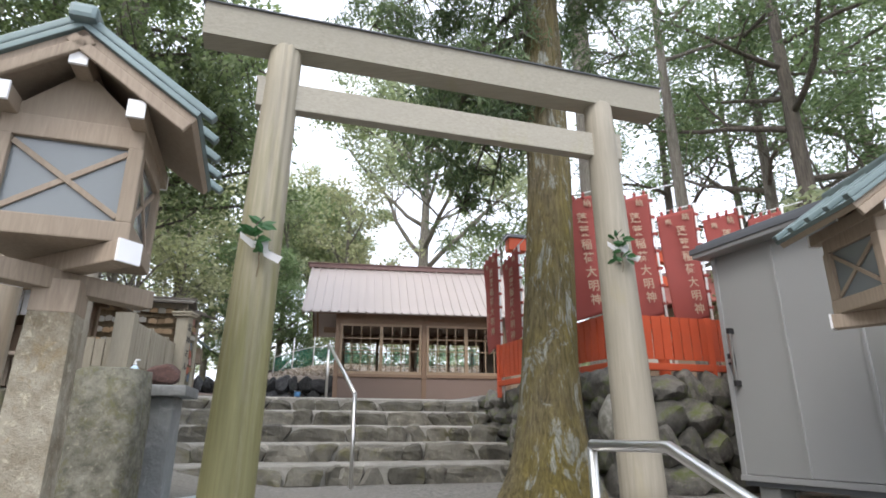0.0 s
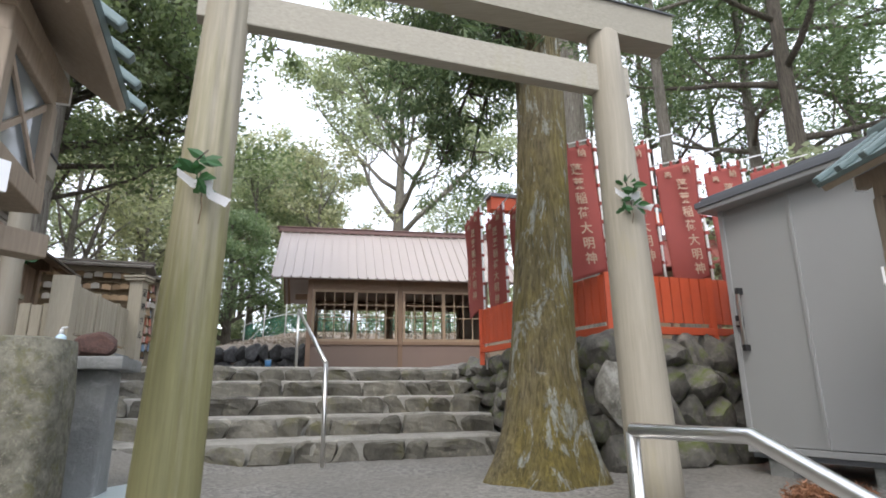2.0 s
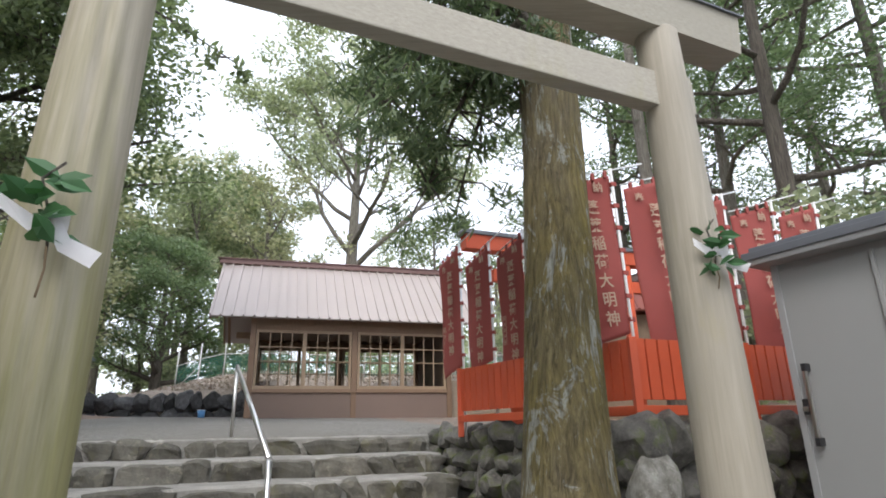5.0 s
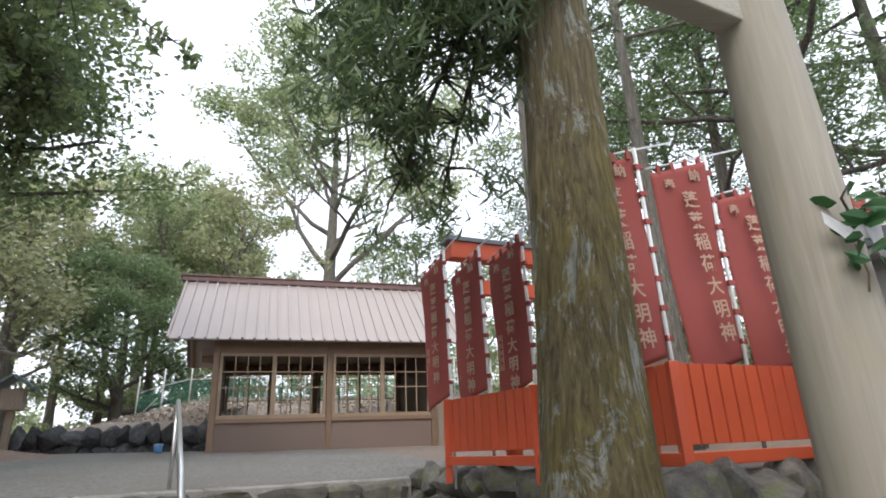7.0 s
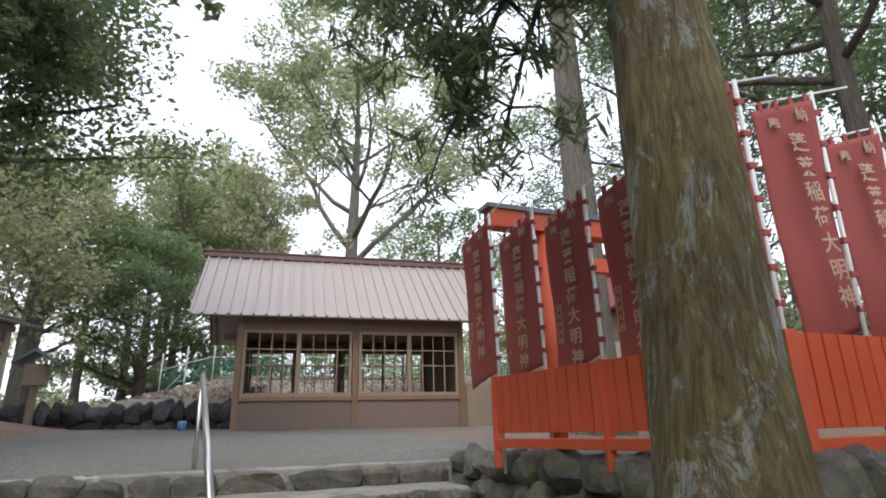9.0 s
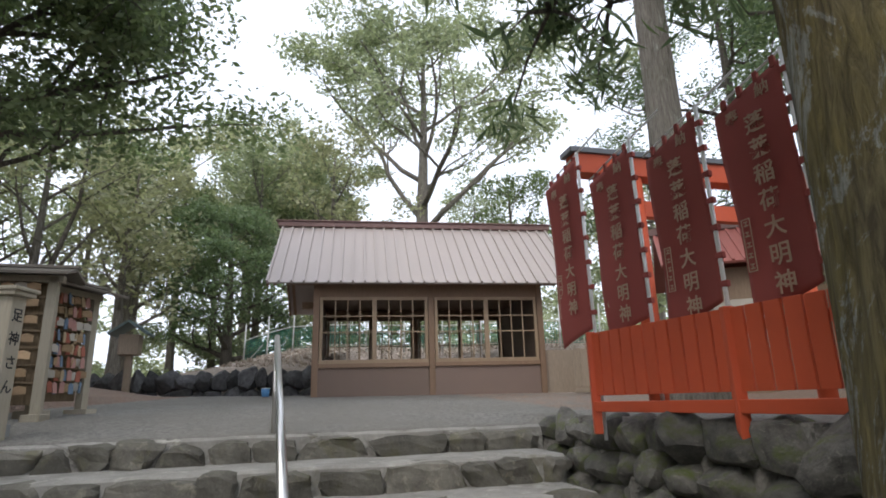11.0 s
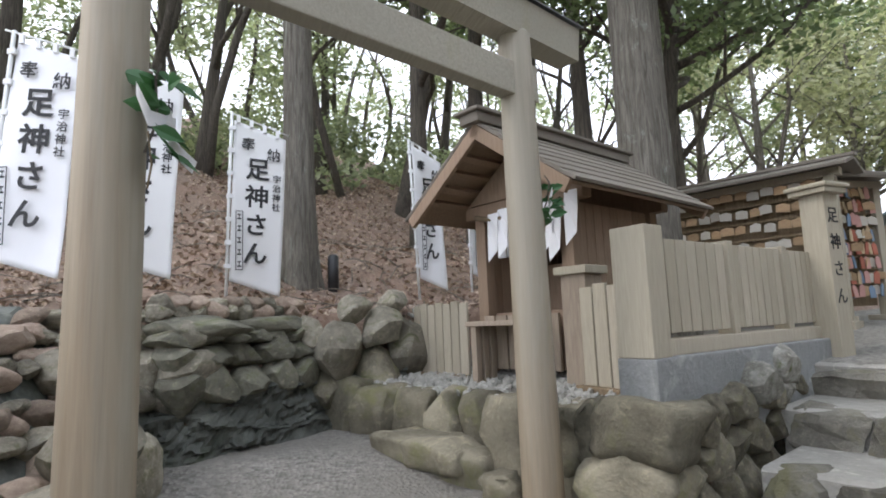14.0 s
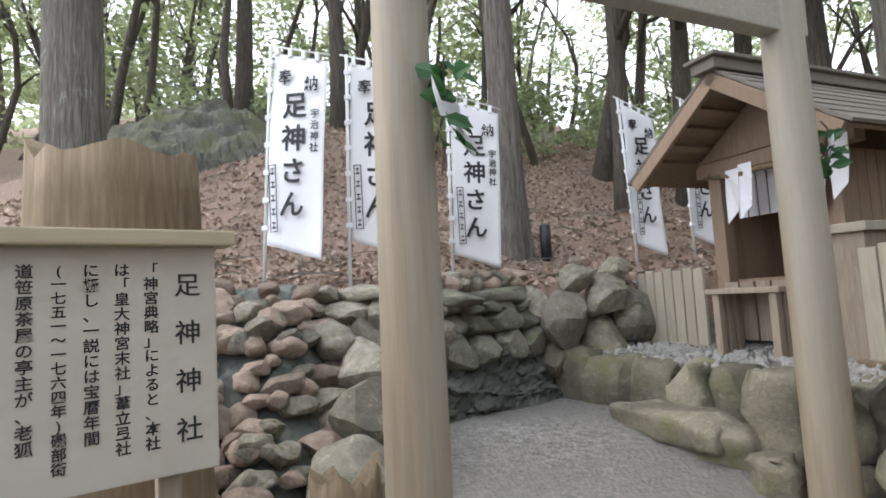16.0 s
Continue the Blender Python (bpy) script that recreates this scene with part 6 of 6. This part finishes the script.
def rack(a, b, z0, zt, rows, per, seed, label, items, dense=1.0):
    rg = random.Random(seed)
    a, b = Vector(a), Vector(b)
    d = b - a
    ob = thing("votive_rack", label, "rack", at=(a.x, a.y, 0), turn=math.degrees(math.atan2(d.y, d.x)))
    ln = d.length
    for x in (0.0, ln):
        beam("post", (x - 0.05, -0.05, z0 - 0.1), (x + 0.05, 0.05, zt - 0.08), GREYWOOD, ob)
        beam("foot", (x - 0.09, -0.16, z0 - 0.1), (x + 0.09, 0.16, z0 + 0.1), GREYWOOD, ob)
    beam("backboard", (0.05, 0.06, z0 + 0.2), (ln - 0.05, 0.08, zt - 0.1), STUMP, ob)
    for r_ in range(rows):
        z = z0 + 0.36 + (zt - z0 - 0.55) * r_ / (rows - 1)
        beam("hanging_rail", (0.05, -0.0, z + 0.06), (ln - 0.05, 0.03, z + 0.085), STUMP, ob)
        for k in range(per):
            if rg.random() < dense:
                o = new("tablet", rg.choice(items))
                o.parent = ob
                o.matrix_basis = Matrix.LocRotScale((0.1 + (ln - 0.2) * (k + 0.5) / per + rg.uniform(-0.02, 0.02), -0.03 - rg.random() * 0.04, z + rg.uniform(-0.015, 0.015)), Euler((rg.uniform(-0.2, 0.1), rg.uniform(-0.1, 0.1), rg.uniform(-0.35, 0.35))), None)
    beam("lintel", (-0.1, -0.05, zt - 0.14), (ln + 0.1, 0.05, zt - 0.06), GREYWOOD, ob)
    for sg in (-1, 1):
        m = Matrix.Translation((0, 0, zt + 0.03)) @ Matrix.Rotation(-sg * 0.28, 4, "X")
        lo, hi = (0, 0.36) if sg > 0 else (-0.36, 0)
        beam("roof_board", (-0.22, lo, -0.035), (ln + 0.22, hi, 0.0), DARKROOF, ob, m)
    beam("ridge_board", (-0.24, -0.05, zt + 0.025), (ln + 0.24, 0.05, zt + 0.06), DARKROOF, ob)
    return ob


rack((-6.85, 9.5), (-5.12, 10.17), 1.08, 2.76, 7, 12, 51, "roofed wooden rack crowded with votive tablets", TABLETS + [TABLETS[0]])
rack((-5.45, 10.5), (-5.4, 11.22), 1.12, 2.74, 8, 9, 52, "roofed wooden rack hung with small charms and straw sandals", CHARM + TABLETS)
lamp = thing("garden_lantern", "small roofed wooden lantern on a post", "lantern", at=(-7.86, 15.75, 1.28), turn=20)
beam("post", (-0.065, -0.065, -0.1), (0.065, 0.065, 1.02), LANTERNWOOD, lamp)
beam("lamp_box", (-0.19, -0.19, 1.02), (0.19, 0.19, 1.44), LANTERNWOOD, lamp)
for sg in (-1, 1):
    m = Matrix.Translation((0, 0, 1.7)) @ Matrix.Rotation(sg * 0.62, 4, "Y")
    lo, hi = (0, 0.46) if sg > 0 else (-0.46, 0)
    beam("roof_sheet", (lo, -0.35, -0.02), (hi, 0.35, 0.01), COPPER, lamp, m)
    for k in range(4):
        beam("roof_rib", (lo, -0.33 + 0.2 * k, 0.01), (hi, -0.28 + 0.2 * k, 0.035), COPPER, lamp, m)


# ---- net fence across the field ----
net = thing("net_fence", "white poles and a green net round the field", "fence")
pts = [(-7.2, 19.8), (-6.6, 19.95), (-5.95, 20.2), (-5.0, 20.4), (-3.9, 20.55), (-2.8, 20.55), (-1.7, 20.55), (-0.6, 20.55), (0.5, 20.55), (1.6, 20.55), (2.7, 20.55)]
for x, y in pts:
    rod("pole", [(x, y, height(x, y) - 0.1), (x + 0.03, y, height(x, y) + 1.2)], 0.021, POLE, net, 6)
for (x, y), (x1, y1) in zip(pts, pts[1:]):
    rod("rail", [(x, y, height(x, y) + 0.72), (x1, y1, height(x1, y1) + 0.74)], 0.014, POLE, net, 6)
    bm = bmesh.new()
    n = 9
    for k in range(n + 1):
        q = k / n
        zz = 0.12 + 0.56 * q
        tube(bm, [(x, y + 0.03, height(x, y) + zz), (x1, y1 + 0.03, height(x1, y1) + zz)], 0.007, 4)
    for k in range(14):
        q = k / 14
        xx, yy = x + (x1 - x) * q, y + (y1 - y) * q
        tube(bm, [(xx, yy + 0.03, height(xx, yy) + 0.12), (xx, yy + 0.03, height(xx, yy) + 0.68)], 0.007, 4)
    part("netting", bm, NET, net)
rod("brace", [(-7.15, 19.8, height(-7.15, 19.8) + 0.05), (-6.45, 19.3, height(-6.45, 19.3) + 0.3)], 0.016, POLE, net, 6)
bucket = thing("bucket", "small blue plastic bucket by the rubble wall", "bucket", at=(-4.75, 15.5, height(-4.75, 15.5)))
rod("pail", [(0, 0, 0), (0, 0, 0.16)], [0.07, 0.085], mat_plain("blue_plastic", (0.12, 0.32, 0.62), 0.4), bucket, 16)
rod("rim", [(0, 0, 0.155), (0, 0, 0.17)], 0.092, POLE, bucket, 16)


# ---- vermilion gateway and roofed hall beyond the banners ----
red = thing("torii", "vermilion wooden torii gateway behind the red banners", "gate", at=(1.45, 10.3, 0), turn=20)
for x in (0.0, 2.1):
    rod("pillar", [(x, 0, 0.9), (x, 0, 3.5)], [0.1, 0.085], VERM, red, 18)
beam("tie_beam", (-0.3, -0.05, 3.06), (2.4, 0.05, 3.24), VERM, red)
beam("lintel", (-0.75, -0.1, 3.5), (2.6, 0.1, 3.72), VERM, red, None, 0.01)
beam("lintel_cap", (-0.8, -0.13, 3.72), (2.65, 0.13, 3.78), SHEDTRIM, red)
hall = thing("shrine_hall", "low hall with red tiled roof behind the banners", "building", at=(4.75, 15.6, 1.75), turn=-12)
beam("wall", (-1.2, -0.6, -0.75), (2.0, 1.6, 1.7), BROWNWOOD, hall)
beam("wall_panel", (-1.1, -0.63, 0.2), (0.2, -0.6, 1.1), BOARD, hall)
for sg in (-1, 1):
    m = Matrix.Translation((0, 0.5, 2.75)) @ Matrix.Rotation(-sg * 0.6, 4, "X")
    lo, hi = (0, 1.75) if sg > 0 else (-1.75, 0)
    beam("roof_sheet", (-1.6, lo, -0.05), (2.4, hi, 0.0), ROOFRED, hall, m)
    for k in range(20):
        beam("tile_rib", (-1.6 + 0.2 * k, lo, 0.0), (-1.54 + 0.2 * k, hi, 0.035), ROOFRED, hall, m)
beam("ridge_cap", (-1.7, 0.38, 2.72), (2.5, 0.62, 2.86), ROOFEDGE, hall)
bench = thing("board_fence", "weathered board fence between pavilion and banners", "fence")
fence_run(bench, (1.3, 15.6), (3.3, 15.2), 1.25, 2.1, 14, LANTERNWOOD, 0.92)


# ---- notice board, stump and the white banners ----
nb = thing("notice_board", "pale wooden notice board with black brushed text", "notice board", at=(-2.95, 3.675, 0.0), turn=-56 + 180)
panel = beam("panel", (-0.95, -0.0, 0.945), (0.0, 0.03, 1.55), BOARD, nb, None, 0.004)
beam("cap_rail", (-1.0, -0.05, 1.55), (0.045, 0.06, 1.592), STUMPLIGHT, nb, None, 0.006)
for x in (-0.85, -0.12):
    beam("leg", (x - 0.03, 0.03, -0.1), (x + 0.03, 0.08, 1.55), LANTERNWOOD, nb)
COLUMNS = ("「神宮典略」によると、本社", "は「皇大神宮末社」葦立弖社", "に擬し、一説には宝暦年間", "(一七五一〜一七六四年)磯部街", "道笹原茶屋の亭主が、老狐")
word("title", "足神神社", 0.068, INK, panel, Matrix.Translation((-0.075, -0.001, 1.475)) @ Matrix.Rotation(math.pi / 2, 4, "X"), 1.9, 0.0006)
for k, c in enumerate(COLUMNS):
    word("text_column", c, 0.033 if k == 3 else 0.0366, INK, panel, Matrix.Translation((-0.165 - 0.068 * k, -0.001, 1.505)) @ Matrix.Rotation(math.pi / 2, 4, "X"), 1.03, 0.0005)
bm = bmesh.new()
for k in range(4):
    for j in range(11):
        box(bm, (-0.52 - 0.068 * k, -0.0025, 1.475 - j * 0.046), (-0.495 - 0.068 * k, 0.0, 1.50 - j * 0.044))
part("worn_text", bm, INK, panel)


def stump(at, r, h, seed, label):
    rg = random.Random(seed)
    ob = thing("tree_stump", label, "stump", at=at)
    bm = bmesh.new()
    sides, rings = 36, 12
    grid = []
    for j in range(rings + 1):
        q = j / rings
        row = []
        for k in range(sides):
            a = 2 * math.pi * k / sides
            top = h + 0.12 * noise.noise(Vector((math.cos(a) * 1.5, math.sin(a) * 1.5, seed))) + 0.05 * noise.noise(Vector((math.cos(a) * 6, math.sin(a) * 6, seed)))
            rr = r * (1.1 - 0.15 * q + 0.1 * noise.noise(Vector((math.cos(a) * 2, math.sin(a) * 2, q * 0.8 + seed))) + 0.035 * noise.noise(Vector((math.cos(a) * 9, math.sin(a) * 9, q))))
            row.append(bm.verts.new((math.cos(a) * rr, math.sin(a) * rr, -0.15 + (top + 0.15) * q)))
        grid.append(row)
    for j in range(rings):
        for k in range(sides):
            bm.faces.new((grid[j][k], grid[j][(k + 1) % sides], grid[j + 1][(k + 1) % sides], grid[j + 1][k])).smooth = True
    c = bm.verts.new((0, 0, h - 0.05))
    for k in range(sides):
        bm.faces.new((grid[-1][k], grid[-1][(k + 1) % sides], c))
    part("wood", bm, STUMP, ob)
    return ob


stump((-3.6, 3.08, 0.3), 0.31, 1.68, 3, "tall weathered brown tree stump behind the notice board")
stump((-3.22, 3.98, 0.2), 0.12, 0.62, 5, "small splintered pale stump beside the gate pillar")
WP = [((-5.3, 3.16), 0.38, 1.74, (0.3, 0.95), 0.13, 0.41), ((-5.45, 3.74), 0.37, 1.7, (0.12, 1.0), 0.05, 0.43), ((-5.95, 4.51), 0.2, 1.5, (-0.1, 1.0), 0.04, 0.41), ((-6.75, 6.35), 0.22, 1.6, (-0.35, 0.94), -0.09, 0.4), ((-7.0, 7.03), 0.2, 1.58, (-0.35, 0.94), 0.0, 0.4)]
for k, ((x, y), lo, hi, away, lx, w) in enumerate(WP):
    z0 = max(1.42, height(x, y))
    b = banner("prayer_banner", "white prayer banner with black characters on a white pole", "white banners", (x, y), z0, z0 + lo, z0 + hi, w, away, CLOTH_W, INK, WHITE_TEXT, 30 + k, (lx, 0.0), None, -0.13)
    name_bars(b, 0.085 + lx * 0.3, -0.03, lo + 0.55, lo + 0.08, 0.028, INK)
cyl = thing("bollard", "short black cylindrical marker standing on the slope", "marker", at=(-7.0, 5.52, height(-7.0, 5.52)))
rod("shaft", [(0, 0, -0.1), (0, 0, 0.34), (0, 0, 0.36)], [0.055, 0.055, 0.035], BLACK, cyl, 16)
rg = random.Random(8)
bm = bmesh.new()
for k in range(240):
    x, y = rg.uniform(-10, -5.4), rg.uniform(0.5, 9)
    if litter(x, y) < 0.9:
        continue
    a = rg.uniform(0, 6.28)
    ln = rg.uniform(0.2, 0.7)
    p = [Vector((x + math.cos(a) * ln * q, y + math.sin(a) * ln * q, height(x + math.cos(a) * ln * q, y + math.sin(a) * ln * q) + 0.02 + 0.05 * math.sin(q * 3))) for q in (0, 0.35, 0.7, 1.0)]
    tube(bm, p, [0.007, 0.006, 0.005, 0.003], 5)
tagged(part("fallen_twigs", bm, BARK2), "bare twigs fallen on the leafy slope", "twigs", kind="stuff")

# a dry brown cedar sprig dropped on the gravel
x, y = xy(2.45, -2.6)
heap = leaf_cloud("dry_sprig", [(x + 0.1 * k, y + 0.04 * math.sin(k * 2), height(x, y) + 0.03, 0.11) for k in range(4)], 900, 0.07, mat_leaf("dry_cedar_needle", (0.20, 0.09, 0.045), (0.36, 0.18, 0.10), 0.1), 110, None, 0.14)
tagged(heap, "dry reddish-brown cedar sprig lying on the gravel", "sprig")
